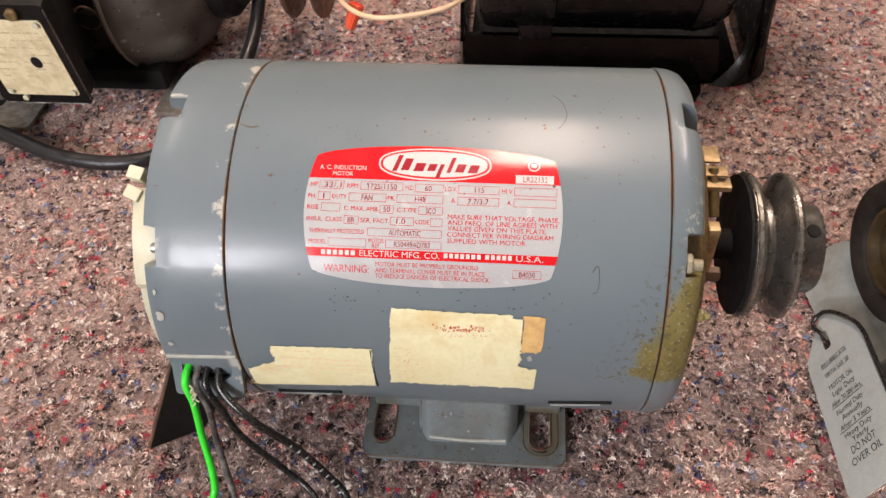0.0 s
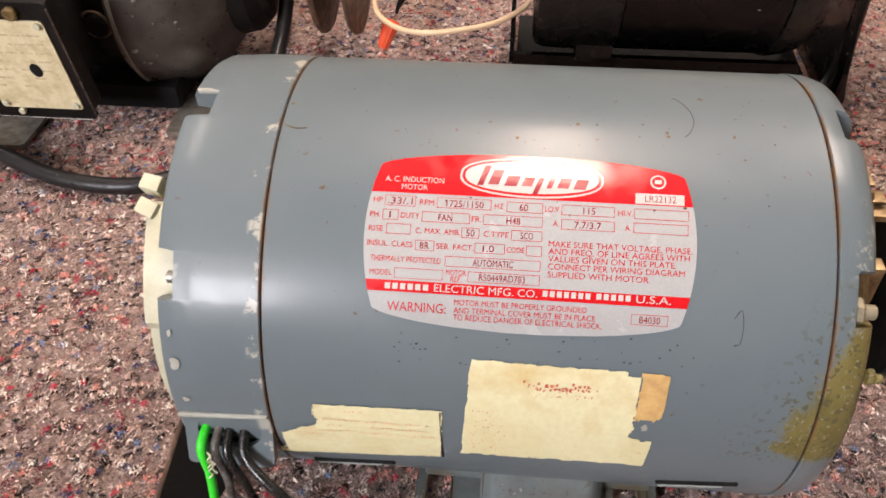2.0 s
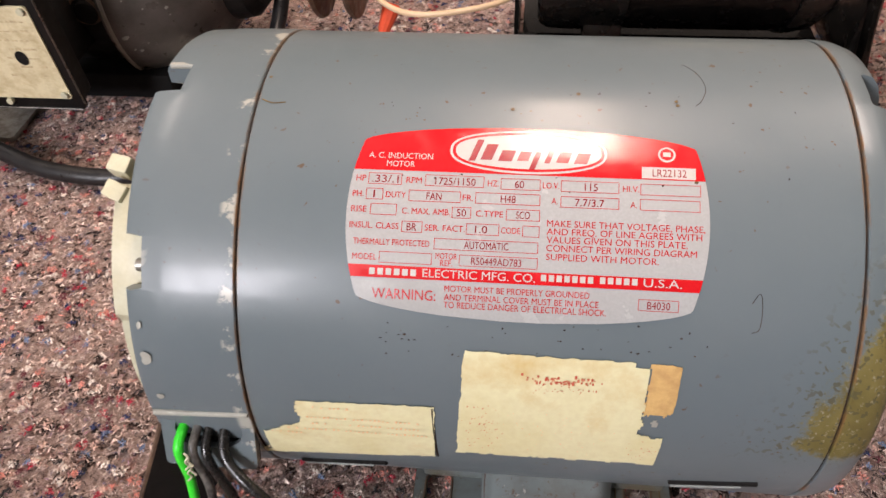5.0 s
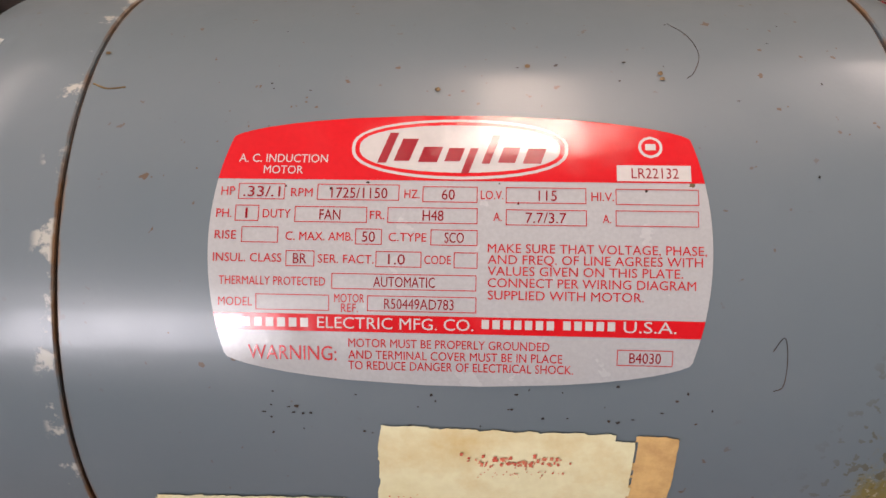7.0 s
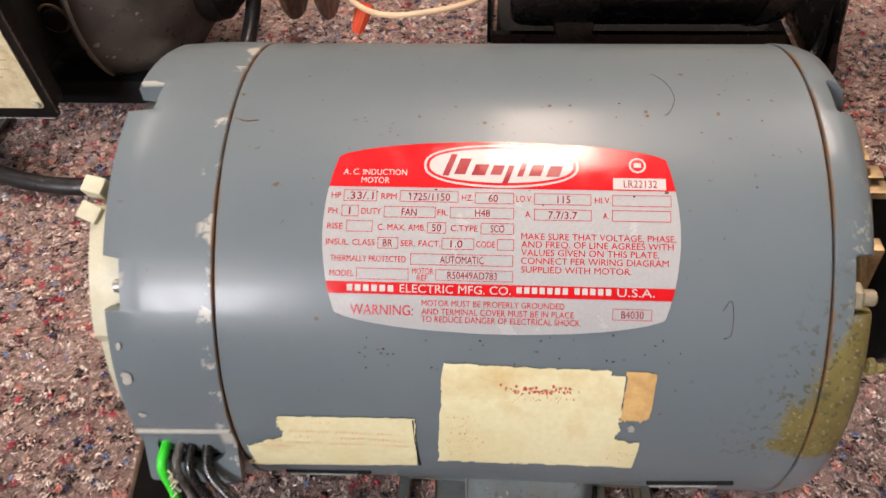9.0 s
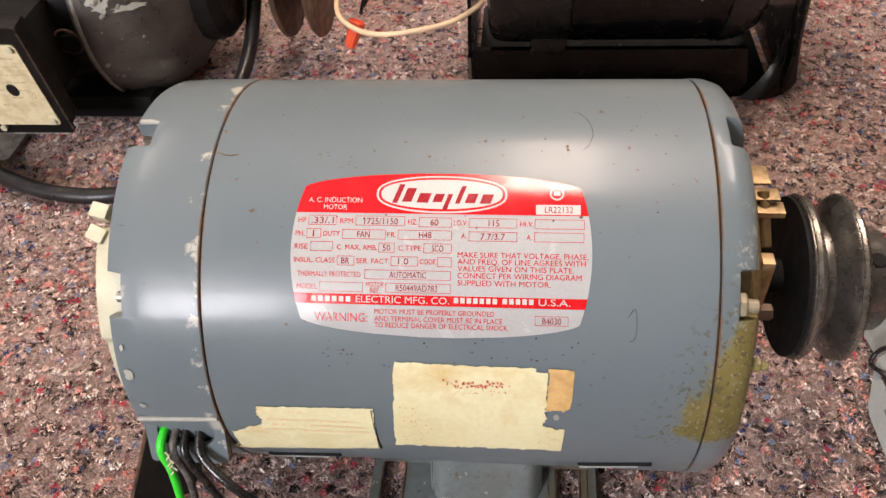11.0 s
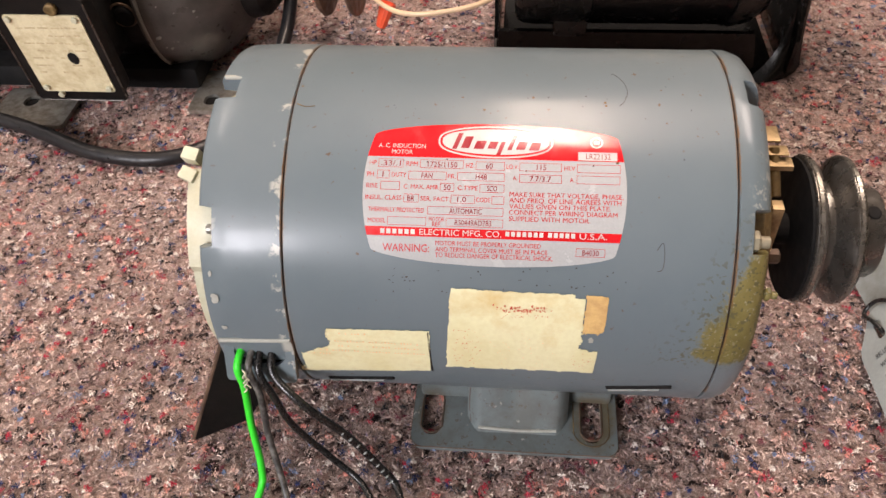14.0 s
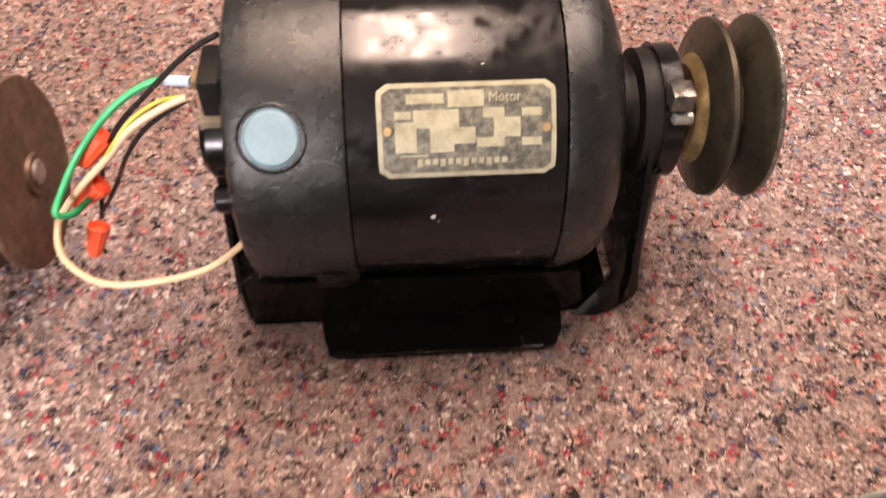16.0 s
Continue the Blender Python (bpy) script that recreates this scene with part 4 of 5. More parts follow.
    part("brass_tab", box(0.0885, 0.0925, -0.0310, -0.0260, 0.0930, 0.1150, 0.0005), M_BRASS, clip)
    part("lug", rod((0.0915, -0.0240, H + 0.008), (0.0990, -0.0240, H + 0.008), 0.0030, 6), M_RUST, clip)
    # shaft and pulley
    part("shaft", rod((0.090, 0, H), (0.1415, 0, H), 0.0064, 24), M_BLACK_AND_SHADE, motor, "flat black shaft")
    pulley = part("pulley", lathe([(0.1098, 0.0), (0.1098, 0.015), (0.1099, 0.0155), (0.1102, 0.0280), (0.1110, 0.0294), (0.1132, 0.0298), (0.1145, 0.0290), (0.1180, 0.0205), (0.1205, 0.0203), (0.1242, 0.0284), (0.1255, 0.0295), (0.1278, 0.0294), (0.1290, 0.0282), (0.1296, 0.0196), (0.1310, 0.0188), (0.1385, 0.0186), (0.1400, 0.0176), (0.1400, 0.0)], 96, 0, H), M_PULLEY, motor, "worn dark steel V-belt pulley")
    part("flange_back", lathe([(0.1078, 0.0066), (0.1084, 0.0158), (0.1090, 0.0288), (0.1102, 0.0286), (0.1096, 0.0158), (0.1090, 0.0066)], 80, 0, H), M_BLACK_AND_SHADE, pulley, "flat black inner flange face")
    for x in (0.1113, 0.1257):
        part("rim", lathe([(x - 0.0001, 0.0293), (x + 0.0004, 0.0299), (x + 0.0017, 0.0299), (x + 0.0026, 0.0289), (x + 0.0010, 0.0280)], 96, 0, H), M_PULLEY_RIM, pulley, "bright rim of the pulley")
    # flat black disc stands in for the shade inside the hole
    part("set_screw_hole", rod(around(0.1352, 66, 0.0180), around(0.1352, 66, 0.0191), 0.0028, 18), M_BLACK_AND_SHADE, pulley, "black disc for the shade in the set-screw hole")
    # vents along the lower front
    for x0, x1, d0, d1 in ((-0.0715, -0.045, -24.0, -20.5), (0.0355, 0.0590, -19.0, -15.5)):
        p0, p1 = around(x0, d0, R - 0.0006), around(x1, d1, R - 0.0006)
        # a solid black bar stands for the shade inside the slot
        vent = part("vent_slot", rod(p0, p1, 0.0015, 12), M_BLACK_AND_SHADE, motor, "black bar for the shade in a louvre slot")
        # the lip is coloured pale grey to carry a highlight
        part("louvre_lip", rod(around(x0 + 0.001, d0 - 1.6, R + 0.0006), around(x1 - 0.004, d1 - 1.6, R + 0.0006), 0.0006, 10), M_LIGHT_GREY, vent)
    build_base(motor)
    build_lead_box(motor)
    build_plate(motor)
    build_stickers(motor)
    build_marks(motor)
    return motor


def build_base(motor):
    """Pressed steel base: a slotted flange at either side, and a cradle up to the shell."""
    for sign in (1, -1):
        turn = Matrix.Identity(4) if sign == 1 else Matrix.Rotation(math.pi, 4, "Z")
        slots = [(-0.0340, -0.0480, 0.0075, 0.0042), (0.0352, -0.0470, 0.0085, 0.0042)]
        plate = sheet(rounded(-0.0425, 0.0462, -0.0655, -0.026, 0.0055), 0.0028, turn @ pose(0, 0, 0.0004), slots)
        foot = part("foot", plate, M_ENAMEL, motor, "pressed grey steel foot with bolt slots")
        for sx, sy, half, rr in slots:
            for grow, wr, mat in ((0.0005, 0.00035, M_RUST), (0.0034, 0.00025, M_BRONZE)):
                if grow > 0.002 and sx < 0:
                    continue
                q = rr + grow
                top = [(sx + q * math.cos(a), sy + half * 0.8 + q * math.sin(a)) for a in (math.pi * i / 8 for i in range(9))]
                low = [(sx + q * math.cos(a), sy - half * 0.8 + q * math.sin(a)) for a in (math.pi + math.pi * i / 8 for i in range(9))]
                loop = [turn @ Vector((u, v, 0.0032)) for u, v in top + low + top[:1]]
                part("slot_rim", wire(loop, wr, 8, 2), mat, foot, "rusty slot rim" if mat is M_RUST else "stamped washer mark")
        bm = bmesh.new()
        prof = [(-0.0570, 0.0030), (-0.0555, 0.0052), (-0.0545, 0.0090), (-0.0515, 0.0160), (-0.0480, 0.0235), (-0.0450, 0.0300), (-0.040, 0.0310)]
        cols = 26
        rows = []
        for k, (y, z) in enumerate(prof):
            row = []
            for i in range(cols + 1):
                x = -0.0185 + 0.0435 * i / cols
                edge = min(i, cols - i)
                drop = {0: 1.0, 1: 0.55, 2: 0.18}.get(edge, 0.0)
                dim = 0.0032 * math.exp(-(((x - 0.002) / 0.0055) ** 2 + ((k - 4) / 1.0) ** 2))
                row.append(bm.verts.new((sign * x, sign * (y + drop * 0.006 + dim), z - drop * 0.0025)))
            rows.append(row)
        for p, q in zip(rows, rows[1:]):
            for i in range(cols):
                bm.faces.new((p[i], p[i + 1], q[i + 1], q[i]))
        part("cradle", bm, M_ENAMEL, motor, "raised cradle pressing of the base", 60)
        part("edge_line", wire([turn @ Vector((-0.0135, -0.0556, 0.0048)), turn @ Vector((0.003, -0.0562, 0.0046)), turn @ Vector((0.0200, -0.0556, 0.0048))], 0.0007, 8), M_CHIP_GLINT, foot, "pale line along the fold")
        part("rust_line", wire([turn @ Vector((-0.0165, -0.0520, 0.0036)), turn @ Vector((-0.0172, -0.0480, 0.0110)), turn @ Vector((-0.0168, -0.0440, 0.0220))], 0.0006, 8), M_RUST, foot)
        rim = [turn @ Vector((u, v, 0.0029)) for u, v in rounded(-0.0425, 0.0462, -0.0655, -0.026, 0.0055)]
        part("rust_rim", wire(rim + rim[:1], 0.00028, 8, 2), M_RUST, foot)
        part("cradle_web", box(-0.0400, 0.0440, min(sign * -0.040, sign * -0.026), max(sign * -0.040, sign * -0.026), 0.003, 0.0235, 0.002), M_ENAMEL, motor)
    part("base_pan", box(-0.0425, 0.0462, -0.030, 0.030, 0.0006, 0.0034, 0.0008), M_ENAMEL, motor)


def build_lead_box(motor):
    """The flat on the end bell with its oval lead hole, the leads and the thin black leg beneath."""
    m = Matrix.Translation((-0.0942, -0.0712, 0.0672)) @ Matrix.Rotation(radians(90 - 20), 4, "X")
    hole = [(0.0070 * math.cos(a) + (0.0028 if math.cos(a) > 0 else -0.0028) + 0.0005, 0.0030 + 0.0058 * math.sin(a)) for a in (2 * math.pi * i / 28 for i in range(28))]
    flat = bmesh.new()
    edges = []
    for loop in (rounded(-0.0132, 0.0138, -0.0095, 0.0125, 0.0015), hole):
        vs = [flat.verts.new((x, y, 0)) for x, y in loop]
        edges += [flat.edges.new((vs[i], vs[(i + 1) % len(vs)])) for i in range(len(vs))]
    bmesh.ops.triangle_fill(flat, use_beauty=True, use_dissolve=False, edges=edges)
    got = bmesh.ops.extrude_face_region(flat, geom=list(flat.faces))
    bmesh.ops.translate(flat, vec=(0, 0, -0.0026), verts=[g for g in got["geom"] if isinstance(g, bmesh.types.BMVert)])
    bmesh.ops.transform(flat, matrix=m, verts=flat.verts)
    face = part("lead_box", flat, M_ENAMEL, motor, "flat lead box with an oval opening")
    # black panel behind the opening paints its inner shade
    part("cavity_shade", box(-0.0128, 0.0134, -0.0088, 0.0115, -0.0040, -0.0028, 0.0, None, m), M_BLACK_AND_SHADE, face)
    part("edge_line", rod(around(-0.1078, 0.3, R + 0.0002), around(-0.0806, 1.6, R + 0.0002), 0.0009, 10), M_CHIP_GLINT, face, "paint worn off the edge")
    # the black sheet covers the leg and the shadow beneath it
    leg = sheet([(0.0, 0.0), (0.0285, 0.0605), (0.0420, 0.0560), (0.0330, 0.0150), (0.0250, 0.004)], 0.0018, Matrix.Translation((-0.1385, -0.0665, 0.0006)) @ Matrix.Rotation(radians(22), 4, "Z") @ Matrix.Rotation(radians(84), 4, "X"))
    place = Matrix.Translation((-0.1385, -0.0665, 0.0006)) @ Matrix.Rotation(radians(22), 4, "Z") @ Matrix.Rotation(radians(84), 4, "X")
    # brown rod puts the leg's lit edge into its colour
    part("edge_line", rod(place @ Vector((0.0, 0.0004, 0.0009)), place @ Vector((0.0283, 0.0602, 0.0009)), 0.0010, 8), M_RUST, motor, "brown rod for the lit edge of the leg plate")
    part("leg_plate", leg, M_DULL_BLACK, motor, "thin black steel leg plate and the shadow beneath it", 0)
    part("lead_wire", wire([(-0.1010, -0.0680, 0.0705), (-0.1016, -0.0750, 0.0670), (-0.1012, -0.0760, 0.0545), (-0.1024, -0.0784, 0.0347), (-0.1005, -0.0858, 0.0144), (-0.1010, -0.0930, 0.0060), (-0.1060, -0.1150, 0.0025), (-0.1160, -0.1500, 0.0025)], 0.0015), M_GREEN, motor, "bright green insulated lead")
    part("lead_wire", wire([(-0.0968, -0.0680, 0.0710), (-0.0972, -0.0755, 0.0670), (-0.0948, -0.0780, 0.0545), (-0.0940, -0.0834, 0.0347), (-0.0880, -0.0963, 0.0144), (-0.0830, -0.1120, 0.0040), (-0.0780, -0.1500, 0.0025)], 0.0013), M_WIRE_GREY, motor, "dusty grey insulated lead")
    part("lead_wire", wire([(-0.0938, -0.0680, 0.0705), (-0.0937, -0.0752, 0.0655), (-0.0892, -0.0785, 0.0545), (-0.0852, -0.0784, 0.0347), (-0.0720, -0.0803, 0.0144), (-0.0575, -0.0890, 0.0060), (-0.0450, -0.1150, 0.0030), (-0.0350, -0.1500, 0.0025)], 0.0014), M_WIRE_BLACK, motor, "black insulated lead")
    part("lead_wire", wire([(-0.0895, -0.0680, 0.0700), (-0.0880, -0.0755, 0.0640), (-0.0757, -0.0825, 0.0545), (-0.0634, -0.0814, 0.0347), (-0.0525, -0.0823, 0.0144), (-0.0440, -0.0890, 0.0060), (-0.0370, -0.1150, 0.0030), (-0.0280, -0.1500, 0.0025)], 0.0016), M_WIRE_BLACK, motor, "black insulated lead with pale print")
    dash = spline([(-0.0757, -0.0825, 0.0545), (-0.0634, -0.0814, 0.0347), (-0.0525, -0.0823, 0.0144), (-0.0440, -0.0890, 0.0060)], 14)
    for i in range(3, len(dash) - 6, 3):
        part("print_dash", rod(dash[i] + Vector((0.0002, -0.00052, 0.0004)), dash[i].lerp(dash[i + 1], 0.6) + Vector((0.0002, -0.00052, 0.0004)), 0.00115, 8), M_TAG, motor)
    for dx, dz, turn in ((0.0, 0.0, 0.9), (0.0008, -0.0022, -0.7), (-0.0006, -0.0046, 1.1), (0.0004, -0.0080, -0.9)):
        p = Vector((-0.0988 + dx, -0.0772, 0.0690 + dz))
        part("frayed_strand", wire([p, p + Vector((0.0014 * turn, -0.0008, -0.0012)), p + Vector((0.0008 * turn, -0.0006, -0.0034)), p + Vector((0.0022 * turn, -0.0012, -0.0048))], 0.0003, 6), M_CREAM, motor, "frayed clear strand beside the leads")


def build_marks(motor):
    """Runs, chips and specks of rust with shapes of their own on the shell."""
    rng = random.Random(11)
    def blot(name, x, deg, sx, sy, material, seed):
        bm = bmesh.new()
        c = bm.verts.new(around(x, deg, R + 0.00030))
        ring = []
        for i in range(14):
            a = 2 * math.pi * i / 14
            k = 1 + 0.55 * noise.noise((math.cos(a) * 1.4, math.sin(a) * 1.4, seed * 3.7))
            ring.append(bm.verts.new(around(x + sx * k * math.cos(a), deg + math.degrees(sy * k * math.sin(a) / R), R + 0.00022)))
        for i in range(14):
            bm.faces.new((c, ring[i], ring[(i + 1) % 14]))
        part(name, bm, material, motor, "", 0)
    for x, deg, sx, sy in ((-0.0816, 79, 0.0008, 0.0022), (-0.0822, 72, 0.0004, 0.0026), (-0.0820, 67, 0.0003, 0.0016), (-0.0818, 23, 0.0007, 0.0020), (-0.0821, 14, 0.0009, 0.0024), (-0.0819, 4, 0.0007, 0.0022), (-0.1055, 17, 0.0014, 0.0016), (-0.1040, 6, 0.0010, 0.0010), (-0.0812, 100, 0.0008, 0.0040), (-0.1060, 25, 0.0006, 0.0011)):
        blot("paint_chip", x, deg, sx, sy, M_CHIP_GLINT, x * 1000 + deg)
    for i in range(60):
        x = rng.uniform(-0.045, 0.060)
        blot("rust_speck", x, rng.choice((26.5, 27.5, 29, 24, 77, 82, 90, 60)) + rng.gauss(0, 1.6), rng.uniform(0.00012, 0.0004), rng.uniform(0.0001, 0.0003), M_SEAM, i)
    for x, deg in ((0.0287, 79.5), (0.0290, 78.3), (0.0042, 81.0), (-0.0125, 76.0), (0.0325, 60.0), (-0.0780, 84.0)):
        blot("rust_speck", x, deg, 0.0005, 0.0005, M_BRONZE, deg)
    hook = [around(0.0462, 36.5, R), around(0.0480, 38.5, R), around(0.0487, 35.5, R), around(0.0484, 31.5, R), around(0.0468, 30.6, R)]
    part("rust_run", wire(hook, 0.00009, 6, 6), M_SEAM, motor)
    curl = [around(0.0320, 93.0, R), around(0.0352, 89.0, R), around(0.0365, 84.0, R), around(0.0350, 80.0, R), around(0.0335, 78.6, R)]
    part("stray_hair", wire(curl, 0.00009, 5, 8), M_SEAM, motor)
    part("rust_run", wire([around(-0.0785, 77.0, R), around(-0.0755, 76.0, R), around(-0.0720, 76.3, R)], 0.0002, 6, 6), M_BRONZE, motor)


# ---- the black motor behind ----
def build_black_motor():
    X, Y, Z = 0.075, 0.2655, 0.0935
    motor = thing("electric_motor", pose(X, Y, 0), "glossy black electric motor in a cradle base on felt", "electric motor")
    r = 0.0690
    lx = lambda x: x - X
    part("shell", lathe([(lx(0.0400), r - 0.003), (lx(0.0400), r - 0.0005), (lx(0.0405), r), (lx(0.083), r), (lx(0.1238), r), (lx(0.1243), r - 0.001), (lx(0.1243), r - 0.004)], 128, 0, Z), M_BLACK, motor, "glossy black steel shell")
    part("end_bell", lathe([(lx(0.0397), r - 0.004), (lx(0.0397), r + 0.0006), (lx(0.036), r + 0.0012), (lx(0.006), r + 0.0008), (lx(-0.0010), r + 0.0002), (lx(-0.0045), r - 0.0016), (lx(-0.0062), r - 0.0050), (lx(-0.0065), r - 0.014), (lx(-0.0065), 0.0)], 112, 0, Z), M_CRACKLE, motor, "black wrinkle-painted end bell")
    part("end_bell", lathe([(lx(0.1246), r - 0.004), (lx(0.1246), r + 0.001), (lx(0.128), r + 0.0012), (lx(0.139), r - 0.001), (lx(0.1455), r - 0.006), (lx(0.1510), r - 0.018), (lx(0.1535), 0.030), (lx(0.158), 0.022), (lx(0.158), 0.0)], 112, 0, Z), M_CRACKLE, motor, "black wrinkle-painted drive end bell")
    part("blanking_cap", rod((lx(0.0130), -0.0660 * 0.796, Z + 0.0660 * 0.605), (lx(0.0130), -0.0709 * 0.796, Z + 0.0709 * 0.605), 0.0123, 40, 0.0117), M_PALE_BLUE, motor, "pale blue round knockout cap")
    ring = part("cap_rim", lathe([(0.0, 0.0134), (0.0010, 0.0133), (0.0014, 0.0126), (0.0, 0.0121)], 40), M_CRACKLE, motor)
    ring.matrix_basis = Matrix.Translation((lx(0.0130), -0.0690 * 0.796, Z + 0.0690 * 0.605)) @ Vector((0, -0.796, 0.605)).to_track_quat("X", "Z").to_matrix().to_4x4()
    part("bell_boss", box(lx(0.0180), lx(0.0395), -0.0480, -0.0300, 0.0310, 0.0450, 0.003), M_CRACKLE, motor, "cast boss under the end bell")
    # hub, resilient ring and pulley
    part("hub", lathe([(lx(0.156), 0.0), (lx(0.156), 0.021), (lx(0.165), 0.0215), (lx(0.166), 0.0285), (lx(0.178), 0.0285), (lx(0.1795), 0.027), (lx(0.180), 0.016), (lx(0.188), 0.0145), (lx(0.188), 0.0)], 72, 0, Z), M_DULL_BLACK, motor, "black resilient mounting hub")
    part("clamp_band", lathe([(lx(0.1735), 0.0288), (lx(0.1735), 0.0305), (lx(0.1825), 0.0305), (lx(0.1825), 0.0288)], 72, 0, Z), M_BLACK, motor)
    part("clamp_screw", rod((lx(0.177), -0.0255, Z + 0.0175), (lx(0.185), -0.0255, Z + 0.0175), 0.0028, 12), M_ZINC, motor)
    part("clamp_lug", box(lx(0.174), lx(0.184), -0.027, -0.016, Z + 0.022, Z + 0.031, 0.0015), M_PULLEY, motor)
    P = Z + 0.0005
    pulley = part("pulley", lathe([(lx(0.1818), 0.0), (lx(0.1818), 0.014), (lx(0.1918), 0.0145), (lx(0.1933), 0.019), (lx(0.1978), 0.0385), (lx(0.1993), 0.0405), (lx(0.2013), 0.0408), (lx(0.2028), 0.0395), (lx(0.2083), 0.022), (lx(0.2108), 0.022), (lx(0.2173), 0.0396), (lx(0.2188), 0.0412), (lx(0.2206), 0.0408), (lx(0.2220), 0.019), (lx(0.2220), 0.0)], 96, 0, P), M_OLIVE_STEEL, motor, "dark steel V-belt pulley")
    part("brass_collar", lathe([(lx(0.1903), 0.0148), (lx(0.1903), 0.0205), (lx(0.1943), 0.0250), (lx(0.1958), 0.0240)], 64, 0, P), M_BRONZE, pulley, "yellowed inner collar")
    part("rim", lathe([(lx(0.2186), 0.0408), (lx(0.2194), 0.0418), (lx(0.2208), 0.0416), (lx(0.2204), 0.0402)], 96, 0, P), M_PULLEY_RIM, pulley, "bright pulley rim")
    # cradle base
    part("base_pan", box(lx(-0.0150), lx(0.1640), -0.046, 0.060, 0.0006, 0.004, 0.001), M_BLACK, motor, "black pressed steel base")
    for sy in (-1, 1):
        tray = sheet([(lx(0.0150), -0.020), (lx(0.0190), -0.0580), (lx(0.0215), -0.0665), (lx(0.0250), -0.0685), (lx(0.1270), -0.0685), (lx(0.1330), -0.0665), (lx(0.1370), -0.058), (lx(0.1410), -0.020)], 0.003, Matrix.Diagonal((1, -sy, 1, 1)).to_4x4() @ pose(0, 0, 0.0008))
        part("foot", tray, M_BLACK, motor, "flat black foot of the base")
        part("foot_lip", box(lx(0.0255), lx(0.1265), min(sy * 0.0690, sy * 0.0676), max(sy * 0.0690, sy * 0.0676), 0.0006, 0.0046, 0.0006), M_BLACK, motor)
    # black discs on the foot paint the dark of its bolt holes
    for y in (-0.0575,):
        for x in (0.034, 0.111):
            part("base_hole", rod((lx(x), y + 0.006, 0.0036), (lx(x), y + 0.006, 0.0044), 0.0028, 14), M_DULL_BLACK, motor)
    # uprights at both ends, with flared feet
    for x0, thick in ((-0.0190, 0.0022), (0.1690, 0.0024)):
        out = [(-0.0420, 0.0006), (0.0520, 0.0006), (0.0500, 0.030), (0.0330, Z - 0.010), (0.024, Z + 0.015), (-0.024, Z + 0.015), (-0.0330, Z - 0.010), (-0.0480, 0.030), (-0.0460, 0.006)]
        part("upright", sheet(out, thick, Matrix.Translation((lx(x0), 0, 0)) @ Matrix.Rotation(radians(90), 4, "Z") @ Matrix.Rotation(radians(90), 4, "X")), M_BLACK, motor, "black upright of the base", 0)
    skirt = [(lx(-0.0165), 0.001), (lx(0.1420), 0.001), (lx(0.1480), 0.0110), (lx(0.1440), 0.0340), (lx(-0.0165), 0.0340)]
    part("base_skirt", sheet(skirt, 0.0040, Matrix.Translation((0, -0.0420, 0)) @ Matrix.Rotation(radians(90), 4, "X")), M_BLACK, motor, "black skirt of the cradle")
    # the front edge of the drive-end upright, bent over and spreading into a rounded toe
    bm = bmesh.new()
    rows = []
    for i in range(25):
        f = i / 24
        z = 0.0008 + 0.0850 * f
        spread = math.exp(-z / 0.0135)
        right = lx(0.1765) + 0.003 * math.exp(-z / 0.02) - 0.0110 * max(0.0, 1 - z / 0.009) ** 2
        left = lx(0.1690) - 0.0270 * spread
        row = []
        for j in range(9):
            g = j / 8
            y = -0.0330 - 0.0110 * math.exp(-z / 0.030) - 0.0080 * spread * (1 - 0.55 * g) + 0.0030 * (2 * g - 1) ** 2
            row.append(bm.verts.new((left + (right - left) * g, y, z)))
        rows.append(row)
    for p, q in zip(rows, rows[1:]):
        for j in range(8):
            bm.faces.new((p[j], p[j + 1], q[j + 1], q[j]))
    bmesh.ops.recalc_face_normals(bm, faces=bm.faces)
    bmesh.ops.solidify(bm, geom=list(bm.faces), thickness=0.0018)
    part("toe", bm, M_BLACK, motor, "glossy black rounded toe of the upright", 50)
    # terminals at the left end
    ly = lambda y: y - Y
    part("terminal_block", box(lx(-0.0150), lx(-0.0060), ly(0.228), ly(0.252), 0.120, 0.148, 0.002), M_DULL_BLACK, motor)
    part("terminal_clip", box(lx(-0.0180), lx(-0.0060), ly(0.2340), ly(0.2440), 0.1395, 0.1440, 0.001), M_BRASS, motor, "copper terminal clip")
    part("terminal_clip", box(lx(-0.0165), lx(-0.0060), ly(0.2250), ly(0.2350), 0.1270, 0.1320, 0.001), M_CREAM_METAL, motor)
    part("bearing_cap", lathe([(lx(-0.0060), 0.0), (lx(-0.0060), 0.0165), (lx(-0.0150), 0.016), (lx(-0.0178), 0.013), (lx(-0.0180), 0.0)], 48, ly(0.2340), 0.1150), M_BLACK, motor, "black bearing cap")
    part("bolt", rod((lx(-0.0060), ly(0.2150), 0.0990), (lx(-0.0150), ly(0.2150), 0.0990), 0.0060, 16), M_BLACK, motor)
    for k, (x, deg, s) in enumerate(((0.0725, 8, 0.0013), (0.0745, 6, 0.0008), (0.0905, 66, 0.0011), (0.0925, 58, 0.0006), (0.1100, 52, 0.0007), (0.0600, 2, 0.0005), (0.1080, -14, 0.0006), (0.0560, -8, 0.0004))):
        bm = bmesh.new()
        ring = []
        for i in range(11):
            t = 2 * math.pi * i / 11
            w = s * (1 + 0.7 * noise.noise((1.6 * math.cos(t), 1.6 * math.sin(t), 5.3 * k)))
            a = radians(deg) + 0.6 * w * math.sin(t) / r
            ring.append(bm.verts.new((lx(x + w * math.cos(t)), -(r + 0.00015) * math.cos(a), Z + (r + 0.00015) * math.sin(a))))
        bm.faces.new(ring)
